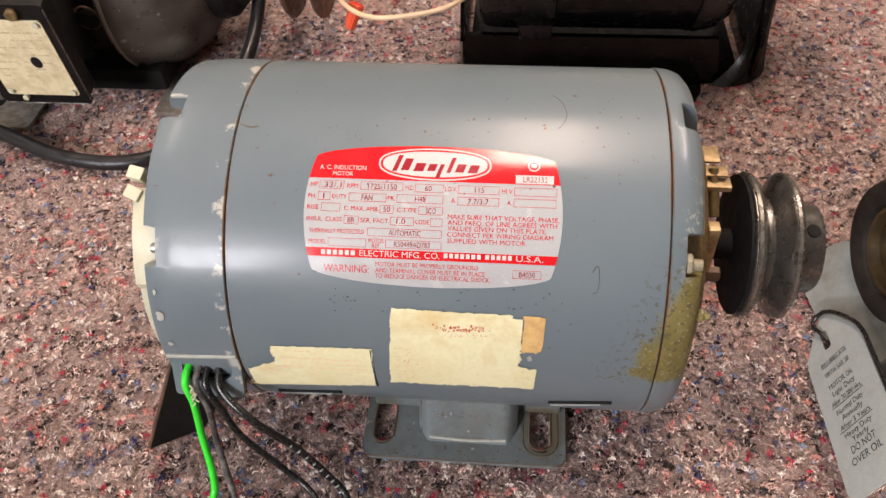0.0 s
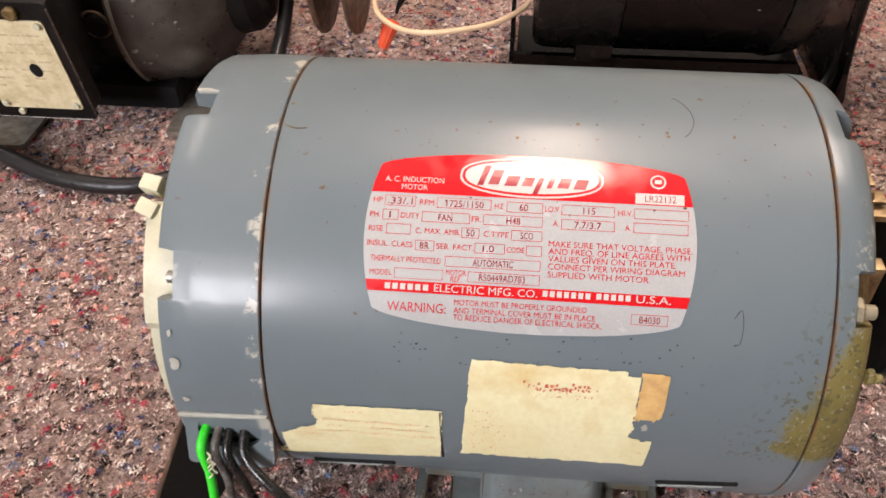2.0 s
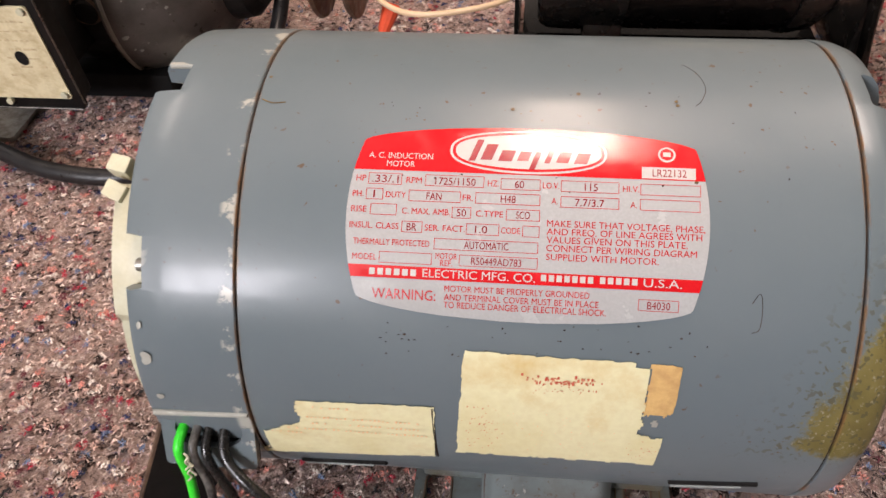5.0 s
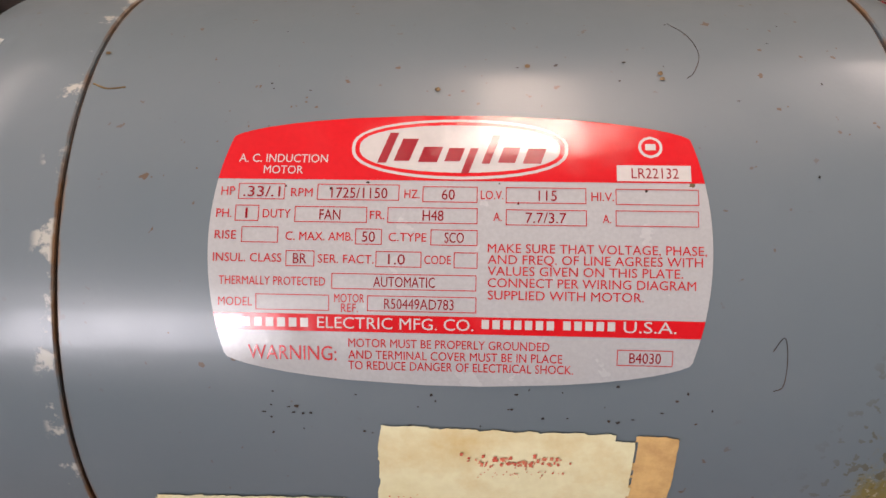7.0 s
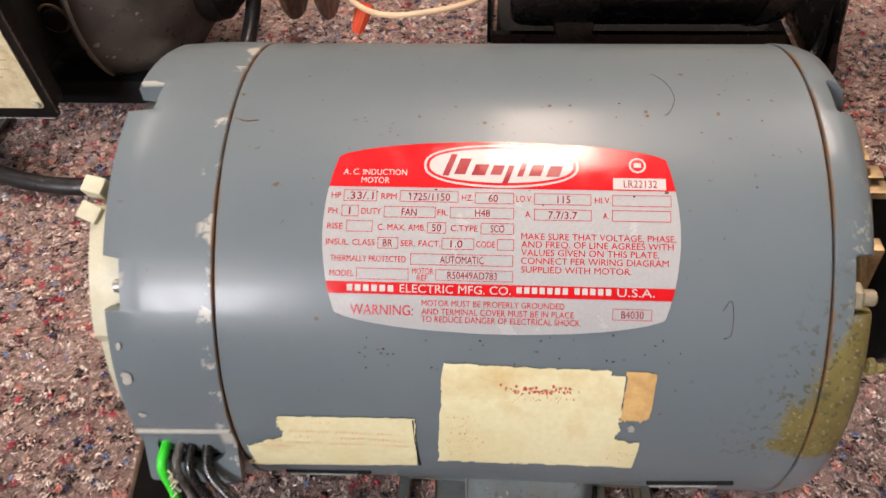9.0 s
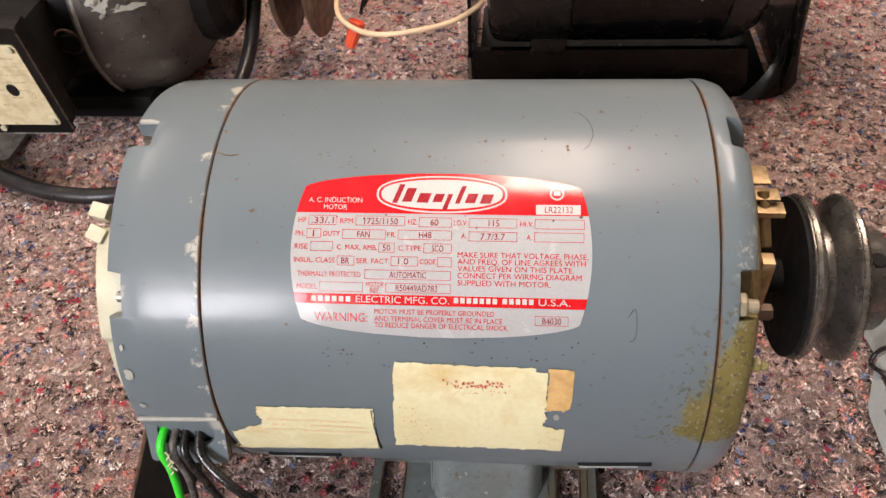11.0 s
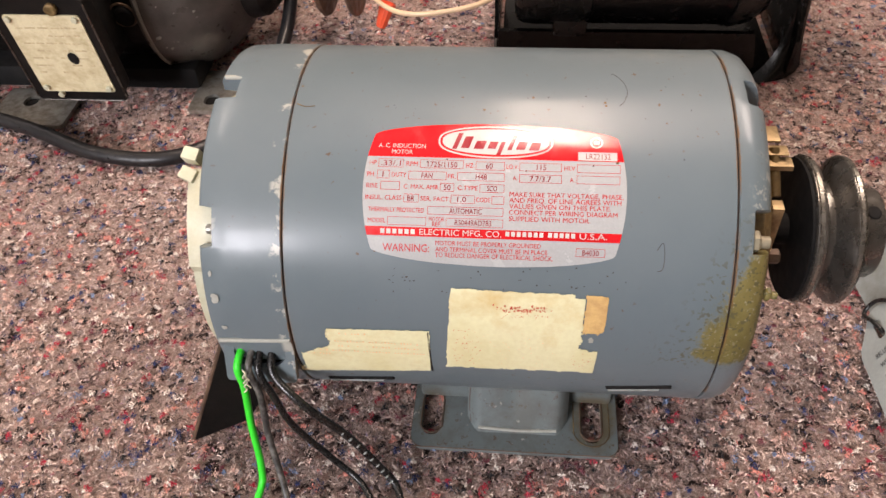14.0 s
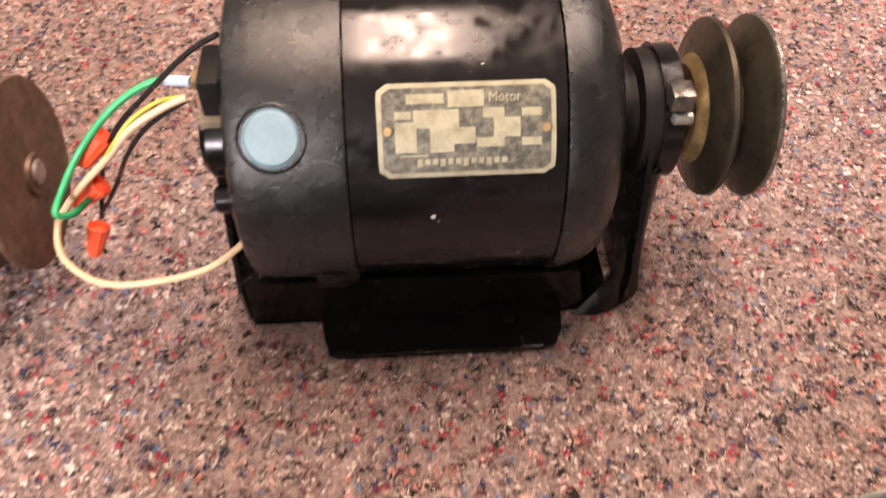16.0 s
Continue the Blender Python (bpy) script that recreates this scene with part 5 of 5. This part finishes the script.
        part("paint_nick", bm, M_RUST if k % 3 else M_CHIP_GLINT, motor, "", 0)
    part("bare_edge", rod((lx(-0.0180), -0.0478, 0.030), (lx(-0.0180), -0.0462, 0.006), 0.0007, 8), M_ZINC, motor, "bare worn edge of the upright")
    # name plate
    n0 = 37.9
    def skin(u, v, lift):
        a = radians(n0) + v * 0.001 / r
        return Vector((lx(0.0857) + u * 0.001, -(r + lift) * math.cos(a), Z + (r + lift) * math.sin(a)))
    def patch(name, u, v, rad, lift, material, label=""):
        bm = bmesh.new()
        rows = []
        for k in range(15):
            f = -v + 2 * v * k / 14
            inset = rad - math.sqrt(max(0, rad ** 2 - max(0, abs(f) - (v - rad)) ** 2))
            rows.append([bm.verts.new(skin((u - inset) * (-1 + 2 * i / 16), f, lift)) for i in range(17)])
        for p, q in zip(rows, rows[1:]):
            for i in range(16):
                bm.faces.new((p[i], p[i + 1], q[i + 1], q[i]))
        return part(name, bm, material, motor, label)
    plate = patch("nameplate", 33.6, 17.6, 4.0, 0.0007, M_BRASS_PLATE, "aged brass rating plate with black print")
    patch("plate_field", 31.7, 15.7, 3.0, 0.0010, M_PLATE_BLACK)
    # the maker's words as plain shapes, then the blank fields
    def b(u0, u1, v0, v1, mat=M_BRASS_PLATE, lift=0.0013):
        bar(plate, u0, u1, v0, v1, mat, lift, skin, "plate_field")
    b(-22.5, -8.5, 9.8, 13.4), b(-7.0, 6.5, 8.3, 14.4)
    lettering(plate, "Motor", 8.4, 20.5, 10.0, 3.6, M_BRASS_PLATE, 0.0013, skin)
    b(-27, -21, 4.4, 7.2), b(-20, -3, 1.0, 7.6), b(6, 14, 4.2, 7.8), b(20.5, 28, 4.4, 7.4)
    b(-27, -19, -7.8, 3.4), b(-14, 3.0, -5.0, 1.0), b(-14, -5, -8.0, -5.0), b(10, 20, -3.0, 4.2), b(3.5, 14, -6.5, -3.0), b(20.5, 28, -6.4, -3.4), b(-25, -14.5, -9.4, -8.8)
    for i in range(12):
        b(-19 + 2.9 * i, -17.0 + 2.9 * i, -12.6 - (0.8 if i % 3 == 0 else 0), -10.4, M_BRASS_PLATE)
    for u in (-29.8, 29.8):
        part("rivet", rod(skin(u, 0, 0.0008), skin(u, 0, 0.0024), 0.0019, 16), M_BRASS, plate)
    return motor


def build_black_leads():
    Zt = 0.0915
    def w(name, pts, rad, mat, label):
        ob = part(name, wire(pts, rad), mat)
        return tagged(ob, label, "wire")
    w("wire", [(-0.0256, 0.2577, 0.1250), (-0.0423, 0.2629, 0.1215), (-0.0602, 0.2575, 0.1130), (-0.0786, 0.2498, 0.0950), (-0.0895, 0.2376, 0.0800), (-0.0907, 0.2312, 0.0760), (-0.0867, 0.2370, 0.0700), (-0.0828, 0.2528, 0.0650)], 0.0016, M_TEAL, "green insulated wire bent down from the black motor")
    w("wire_sleeve", [(-0.0249, 0.2577, 0.1250), (-0.0320, 0.2603, 0.1238), (-0.0386, 0.2626, 0.1222)], 0.0022, M_SLEEVE, "pale blue sleeve on the green wire")
    w("wire", [(-0.0266, 0.2517, 0.1220), (-0.0366, 0.2505, 0.1180), (-0.0520, 0.2464, 0.1100), (-0.0658, 0.2456, 0.0950), (-0.0831, 0.2442, 0.0780), (-0.0933, 0.2437, 0.0660), (-0.0998, 0.2425, 0.0560), (-0.0965, 0.2287, 0.0520), (-0.0839, 0.2165, 0.0500), (-0.0676, 0.2105, 0.0505), (-0.0442, 0.2097, 0.0540), (-0.0263, 0.2119, 0.0580), (-0.0139, 0.2193, 0.0620), (-0.0097, 0.2239, 0.0640)], 0.0016, M_TAN, "cream insulated wire looped in front of the black motor")
    w("wire", [(-0.0278, 0.2518, 0.1220), (-0.0395, 0.2542, 0.1180), (-0.0520, 0.2494, 0.1120), (-0.0630, 0.2455, 0.1000), (-0.0732, 0.2491, 0.0850)], 0.0010, M_OLIVE, "thin yellow-green insulated wire")
    w("wire", [(-0.0086, 0.2552, 0.1500), (-0.0231, 0.2567, 0.1400), (-0.0424, 0.2568, 0.1220), (-0.0590, 0.2575, 0.1050), (-0.0697, 0.2580, 0.0900), (-0.0833, 0.2668, 0.0600), (-0.0923, 0.2684, 0.0320)], 0.0012, M_WIRE_BLACK, "black insulated wire from the black motor")
    w("wire", [(-0.0282, 0.2513, 0.1200), (-0.0475, 0.2533, 0.1050), (-0.0600, 0.2521, 0.0900), (-0.0758, 0.2626, 0.0600), (-0.0906, 0.2714, 0.0350)], 0.0011, M_WIRE_BLACK, "black insulated wire from the black motor")


def build_wire_nut(m, label):
    nut = thing("wire_nut", m, label, "wire nut", "wire nuts on the black motor's leads")
    def flute(x, r, a):
        return x, r * (1 + 0.035 * math.cos(10 * a))
    bm = lathe([(0, 0), (0, 0.0030), (0.002, 0.0037), (0.014, 0.0052), (0.0175, 0.0056), (0.018, 0.005), (0.015, 0.0035), (0.015, 0)], 60, 0, 0, flute)
    part("cap", bm, M_ORANGE, nut, "orange-red plastic cap")


# ---- the dark motor with the terminal plate ----
SPLASHES = ((-0.2180, 15.0, 0.0065, 7.0, 1.7), (-0.2110, 25.0, 0.0120, 5.0, 4.3), (-0.2040, 10.0, 0.0090, 2.0, 8.1))
def build_dark_motor():
    X, Y, Z = -0.26, 0.2625, 0.0715
    motor = thing("electric_motor", pose(X, Y, 0), "old dark grey electric motor with paint flecks on felt", "electric motor")
    lx = lambda x: x - X
    part("shell", lathe([(lx(-0.42), 0.0), (lx(-0.42), 0.060), (lx(-0.41), 0.0715), (lx(-0.30), 0.0735), (lx(-0.236), 0.0735), (lx(-0.235), 0.069)], 96, -0.004, Z + 0.003), M_DULL_BLACK, motor, "dull black motor shell")
    bell = part("end_bell", lathe([(lx(-0.2345), 0.066), (lx(-0.2345), 0.0750), (lx(-0.231), 0.0758), (lx(-0.223), 0.0745), (lx(-0.208), 0.0690), (lx(-0.195), 0.0590), (lx(-0.185), 0.0460), (lx(-0.178), 0.0310), (lx(-0.175), 0.020), (lx(-0.167), 0.0185), (lx(-0.166), 0.0)], 96, -0.009, Z - 0.001), M_DARK_BELL, motor, "domed dark grey end bell with chipped paint")
    part("pale_rim", lathe([(lx(-0.2332), 0.0751), (lx(-0.2322), 0.0762), (lx(-0.2306), 0.0762), (lx(-0.2300), 0.0752)], 96, -0.009, Z - 0.001), M_FLECK, bell, "pale rim of the end bell")
    rng = random.Random(3)
    for i in range(70):
        f = rng.random()
        x, rr = -0.226 + 0.035 * f, 0.0752 - 0.0230 * f ** 1.9
        a = radians(rng.uniform(-25, 115))
        s = rng.choice((0.0003, 0.0004, 0.0006, 0.0009, 0.0013, 0.0021))
        bm = bmesh.new()
        c = Vector((lx(x), -0.009 - rr * math.cos(a), Z - 0.001 + rr * math.sin(a)))
        nrm = Vector((0.75 * f + 0.15, -math.cos(a), math.sin(a))).normalized()
        t1 = nrm.orthogonal().normalized()
        t2 = nrm.cross(t1)
        ring = [bm.verts.new(c + nrm * 0.0007 + s * (1 + 0.6 * noise.noise((i, k, 0.5))) * (math.cos(2 * math.pi * k / 9) * t1 + 0.7 * math.sin(2 * math.pi * k / 9) * t2)) for k in range(9)]
        top = bm.verts.new(c + nrm * 0.0010)
        for k in range(9):
            bm.faces.new((top, ring[k], ring[(k + 1) % 9]))
        part("paint_fleck", bm, M_FLECK, bell, "", 0)
    # a large splash of pale paint high on the dome
    prof = ((-0.2345, 0.0750), (-0.231, 0.0758), (-0.223, 0.0745), (-0.208, 0.0690), (-0.195, 0.0590), (-0.185, 0.0460))
    for sx0, deg0, wx, wd, seed in SPLASHES:
        bm = bmesh.new()
        grid = {}
        for i in range(25):
            for j in range(25):
                u, v = i / 12 - 1, j / 12 - 1
                if u * u + v * v > 0.75 + 0.9 * noise.noise((2.2 * u + seed, 2.2 * v, seed)) + 0.4 * noise.noise((6 * u, 6 * v, seed)):
                    continue
                x = sx0 + wx * u
                rr = float(np.interp(x, [p[0] for p in prof], [p[1] for p in prof])) + 0.0006
                a = radians(deg0 + wd * v)
                grid[i, j] = bm.verts.new((lx(x), -0.009 - rr * math.cos(a), Z - 0.001 + rr * math.sin(a)))
        for i, j in list(grid):
            quad = [(i, j), (i + 1, j), (i + 1, j + 1), (i, j + 1)]
            if all(q in grid for q in quad):
                bm.faces.new([grid[q] for q in quad])
        part("paint_splash", bm, M_CHIP_GLINT, bell, "pale chipped paint splash")
    for deg in (-8, 28, 62):
        a = radians(deg)
        # black plug on the shell paints the dark of an open vent
        bm = rod((lx(-0.2440), -0.004 - 0.071 * math.cos(a), Z + 0.070 * math.sin(a)), (lx(-0.2440), -0.004 - 0.0768 * math.cos(a), Z + 0.0768 * math.sin(a)), 0.0075, 20, 0.0070)
        hole = part("vent_hole", bm, M_BLACK_AND_SHADE, motor, "black plug for the shade in a round vent hole")
        loop = [Vector((lx(-0.2440) + 0.0078 * math.cos(t), -0.004 - 0.0768 * math.cos(a + 0.0078 * math.sin(t) / 0.0732), Z + 0.003 + 0.0768 * math.sin(a + 0.0078 * math.sin(t) / 0.0732))) for t in (2 * math.pi * k / 20 for k in range(21))]
        part("hole_rim", wire(loop, 0.0008, 8, 2), M_RUST, hole)
    # shaft, collar and rusty pulley
    part("shaft", rod((lx(-0.170), 0, Z), (lx(-0.1065), 0, Z), 0.0062, 20), M_ZINC, motor)
    part("bearing_boss", lathe([(lx(-0.178), 0.0), (lx(-0.178), 0.026), (lx(-0.170), 0.026), (lx(-0.168), 0.018), (lx(-0.158), 0.0165), (lx(-0.158), 0.0)], 48, 0, Z), M_DARK_BELL, motor)
    # black disc added for the dark beside the bell, part hub, part shadow
    part("hub_and_shade", lathe([(lx(-0.182), 0.0), (lx(-0.182), 0.041), (lx(-0.172), 0.039), (lx(-0.166), 0.032), (lx(-0.165), 0.0)], 64, -0.006, Z - 0.004), M_DULL_BLACK, motor, "black disc for the hub and shadow beside the end bell")
    part("collar", rod((lx(-0.1585), 0, Z), (lx(-0.1465), 0, Z), 0.0095, 6), M_BRASS, motor, "brass hex collar")
    pulley = part("pulley", lathe([(lx(-0.1390), 0.0), (lx(-0.1390), 0.018), (lx(-0.1365), 0.020), (lx(-0.1350), 0.0436), (lx(-0.1335), 0.0450), (lx(-0.1315), 0.0442), (lx(-0.1270), 0.016), (lx(-0.1190), 0.016), (lx(-0.1150), 0.0438), (lx(-0.1132), 0.0452), (lx(-0.1115), 0.0446), (lx(-0.1105), 0.018), (lx(-0.1100), 0.0100), (lx(-0.1080), 0.0095), (lx(-0.1080), 0.0)], 96, 0, Z - 0.001), M_RUST, motor, "rusty brown steel pulley")
    part("hub_sleeve", lathe([(lx(-0.1268), 0.0163), (lx(-0.1268), 0.0175), (lx(-0.1192), 0.0175), (lx(-0.1192), 0.0163)], 48, 0, Z - 0.001), M_PULLEY_RIM, pulley, "bright worn hub")
    # terminal plate in front
    tilt = Matrix.Translation((lx(-0.2662), -0.1195, 0.0635)) @ Matrix.Rotation(radians(98), 4, "X")
    face = part("terminal_box", box(-0.0250, 0.0250, -0.0345, 0.0345, -0.0130, 0.0002, 0.002, None, tilt), M_DULL_BLACK, motor, "black terminal box")
    part("box_neck", box(lx(-0.285), lx(-0.250), -0.1060, -0.0600, 0.040, 0.090, 0.002), M_BLACK_AND_SHADE, face)
    part("plate_frame", sheet(rounded(-0.0290, 0.0275, -0.0365, 0.0370, 0.003), 0.0022, tilt), M_DULL_BLACK, face)
    plate = part("nameplate", sheet(rounded(-0.0225, 0.0225, -0.0290, 0.0270, 0.002), 0.0008, tilt @ pose(0, 0, 0.0022)), M_YELLOW_PLATE, face, "aged brass rating plate, print worn away")
    flatp = lambda u, v, lift: tilt @ Vector((u * 0.001, v * 0.001, 0.0031 + lift))
    rng = random.Random(9)
    for row in range(7):
        u = -18.0
        while u < 16:
            wd = rng.uniform(2, 7)
            if rng.random() < 0.6:
                bar(plate, u, min(u + wd, 18), 18 - 5.4 * row, 18.7 - 5.4 * row + rng.uniform(0, 0.8), M_WORN_PRINT, 0.0001, flatp, "print_bar")
            u += wd + 1.2
    bm = bmesh.new()
    ring = [bm.verts.new(flatp(7 + 3.2 * math.cos(2 * math.pi * k / 12) * (1 + 0.4 * noise.noise((k, 1, 1))), -3 - 4.4 * math.sin(2 * math.pi * k / 12), 0.0002)) for k in range(12)]
    bm.faces.new(ring)
    part("ink_blot", bm, M_BLACK_AND_SHADE, plate, "", 0)
    for u, v in ((-19.5, -25.5), (19.5, -26.0), (-12.5, -31.0), (19.5, 24.5), (-19.5, 24.5)):
        part("rivet", rod(flatp(u, v, -0.002), flatp(u, v, 0.0016), 0.0019, 14), M_CREAM, plate)
    for a, b in (((-26.5, -36.4), (25.0, -36.4)), ((27.4, -34.0), (27.4, 34.0)), ((-28.9, -34.0), (-28.9, 34.0))):
        part("edge_line", rod(flatp(*a, -0.0008), flatp(*b, -0.0008), 0.0005, 8), M_PULLEY, face, "bare worn edge of the frame")
    part("screw", rod(flatp(9, 31.5, -0.003), flatp(9, 31.5, 0.0025), 0.0035, 16), M_BRONZE, face)
    # zinc foot tabs, and a black block added for the shadow under the shell
    for x0, x1, y0, y1, hx, hy in ((-0.216, -0.183, 0.1690, 0.215, -0.2030, 0.1815), (-0.345, -0.293, 0.150, 0.190, -0.3250, 0.1760)):
        foot = sheet(rounded(lx(x0), lx(x1), y0 - Y, y1 - Y, 0.003), 0.003, pose(0, 0, 0.0006), [(lx(hx), hy - Y, 0.0010, 0.0050)])
        part("foot", foot, M_ZINC, motor, "dirty zinc-plated foot")
        # black disc under the foot puts the hole's shade into colour
        part("bolt_hole", rod((lx(hx), hy - Y, 0.0004), (lx(hx), hy - Y, 0.0016), 0.0056, 18), M_BLACK_AND_SHADE, motor, "black disc for the shade in a bolt hole")
    part("foot_bolt", rod((lx(-0.192), 0.2050 - Y, 0.003), (lx(-0.192), 0.2050 - Y, 0.011), 0.0048, 6), M_ZINC, motor)
    part("shade_block", box(lx(-0.40), lx(-0.213), 0.1915 - Y, 0.330 - Y, 0.0036, 0.020, 0.004), M_BLACK_AND_SHADE, motor, "black block added for the shadow under the shell")
    return motor


def build_cable():
    pts = [(-0.420, 0.175, 0.006), (-0.345, 0.155, 0.006), (-0.3061, 0.1415, 0.006), (-0.256, 0.1200, 0.006), (-0.2108, 0.1180, 0.0058), (-0.1800, 0.1420, 0.0055), (-0.1690, 0.1800, 0.0060), (-0.1650, 0.2150, 0.0120), (-0.1615, 0.2450, 0.0260), (-0.1600, 0.2750, 0.0560), (-0.170, 0.315, 0.078), (-0.200, 0.372, 0.070), (-0.26, 0.44, 0.02), (-0.33, 0.50, 0.006)]
    tagged(part("power_cable", wire(pts, 0.0046, 16, 12), M_CABLE), "thick black rubber power cable curving over the felt", "cable")


# ---- the pale grey motor at the drive side ----
def build_pale_motor():
    motor = thing("electric_motor", pose(0.1850, 0.0165, 0.0, 0, 0, 8), "pale grey electric motor part with a rubber mount ring", "electric motor")
    Z = 0.058
    part("rubber_ring", lathe([(0.0, 0.0205), (-0.003, 0.0215), (-0.0045, 0.0245), (-0.0040, 0.0308), (-0.001, 0.0325), (0.008, 0.0325), (0.009, 0.029), (0.009, 0.0205)], 72, 0, Z), M_RUBBER, motor, "black rubber mount ring")
    part("bore", lathe([(-0.0012, 0.0208), (-0.0020, 0.0196), (-0.0012, 0.0180), (0.0025, 0.0174), (0.0030, 0.0)], 64, 0, Z), M_OLD_BRASS, motor, "brown brass oil-stained bore")
    part("clamp_ring", lathe([(0.003, 0.0325), (0.003, 0.0345), (0.011, 0.0345), (0.011, 0.0325)], 72, 0, Z), M_CREAM_METAL, motor, "cream stained clamp band")
    part("casting", lathe([(0.009, 0.0), (0.009, 0.031), (0.017, 0.0320), (0.024, 0.036), (0.029, 0.048), (0.035, 0.052), (0.110, 0.0525), (0.115, 0.049), (0.115, 0.0)], 80, 0, Z + 0.002), M_CREAM_METAL, motor, "cream stained motor casting")
    part("clamp_screw", rod((0.006, -0.014, Z + 0.037), (0.006, 0.006, Z + 0.040), 0.0030, 12), M_ZINC, motor)
    part("clamp_lug", box(0.002, 0.013, -0.010, 0.004, Z + 0.033, Z + 0.042, 0.002), M_CREAM_METAL, motor)
    part("base_plate", sheet(rounded(-0.006, 0.120, -0.050, 0.050, 0.008), 0.003, pose(0, 0, 0.0008)), M_LIGHT_GREY, motor, "pale grey base plate")
    out = [(-0.040, 0.0), (0.036, 0.0), (0.034, 0.030), (0.028, 0.044), (-0.014, 0.044), (-0.030, 0.030)]
    part("front_upright", sheet(out, 0.0022, Matrix.Translation((-0.0130, 0.004, 0.0030)) @ Matrix.Rotation(radians(-90), 4, "Z") @ Matrix.Rotation(radians(62), 4, "X")), M_LIGHT_GREY, motor, "sloped pale grey bracket", 0)
    for k, (px, py, turn) in enumerate(((0.050, 0.054, 4), (0.078, 0.046, 30))):
        lobe = [(-0.012, 0.0), (0.012, 0.0)] + [(0.024 * math.cos(radians(a)), 0.040 + 0.026 * math.sin(radians(a))) for a in range(-20, 201, 15)]
        part("fan_blade", sheet(lobe, 0.0016, Matrix.Translation((px, py, 0.0120)) @ Matrix.Rotation(radians(turn - 12), 4, "Z") @ Matrix.Rotation(radians(80), 4, "X")), M_BLADE, motor, "rounded grey-green fan blade", 0)
    return motor


def build_tag():
    tag = thing("hang_tag", Matrix(((0.4412, 0.0534, -0.8958, 0.1645), (0.1606, 0.9774, 0.1373, -0.0010), (0.8829, -0.2044, 0.4226, 0.0166), (0, 0, 0, 1))), "grey fibre oiling tag leaning on its pale motor", "tag")
    outline = [(-0.0020, 0.0120), (0.0010, 0.0132), (0.0050, 0.0125), (0.0090, 0.0085), (0.0150, -0.0020), (0.0176, -0.0070), (0.0182, -0.0130), (0.0182, -0.0780), (0.0170, -0.0820), (0.0140, -0.0835), (-0.0090, -0.0835), (-0.0125, -0.0820), (-0.0138, -0.0780), (-0.0138, -0.0080), (-0.0125, -0.0030)]
    part("card", sheet(outline, 0.0007, None, [(0.0, 0.0, 0.0036, 0.0022)]), M_TAG, tag, "", 0)
    flat = lambda u, v, lift: Vector((u * 0.001, v * 0.001, 0.0008 + lift))
    lines = (("RELUBRICATE", -14.4, 7.6), ("WITH SAE 20", -20.4, 7.2), ("MOTOR OIL", -27.6, 7.0), ("Light Duty", -32.0, 6.4), ("After 20,000 Hrs.", -37.0, 8.6), ("Normal Duty", -42.2, 7.4), ("Annually", -46.2, 5.8), ("After 3 Years", -50.6, 8.2), ("Heavy Duty", -55.2, 7.2), ("Yearly", -58.8, 4.4), ("DO NOT", -63.6, 6.4), ("OVER OIL", -69.0, 8.0))
    for s, v, half in lines:
        lettering(tag, s, 1.0 - half, 1.0 + half, v, 2.8 if v > -60 else 3.6, M_TAG_INK, 0.0001, flat)
    for v in (-37.9, -51.5):
        bar(tag, -8.0, 10.0, v, v + 0.35, M_TAG_INK, 0.0001, flat, "rule")
    part("tag_wire", wire([(0.0, -0.0020, -0.0025), (-0.0004, 0.0045, 0.0016), (-0.0030, 0.0125, 0.0020), (0.0020, 0.0148, 0.0020), (0.0080, 0.0118, 0.0016), (0.0160, -0.0010, 0.0014), (0.0195, -0.0130, 0.0010), (0.0196, -0.0350, 0.0006), (0.0194, -0.0600, 0.0004)], 0.0010), M_WIRE_BLACK, tag, "thin black wire loop")


build_room()
build_table()
build_fixtures()
build_grey_motor()
build_black_motor()
build_black_leads()
build_wire_nut(look((-0.0936, 0.2694, 0.0310), (-0.1022, 0.2615, 0.0089)) @ pose(0, 0, -0.0230, 0, -90, 0), "orange-red wire nut hanging over the felt")
build_wire_nut(look((-0.0920, 0.2519, 0.0600), (-0.0812, 0.2535, 0.0680)) @ pose(0, 0, 0, 0, 90, 0), "orange-red wire nut among bent wires")
build_wire_nut(look((-0.0814, 0.2530, 0.0850), (-0.0747, 0.2555, 0.0920)) @ pose(0, 0, 0, 0, 90, 0), "orange-red wire nut behind bent wires")
build_dark_motor()
build_cable()
build_pale_motor()
build_tag()
build_fibres()
build_lint()
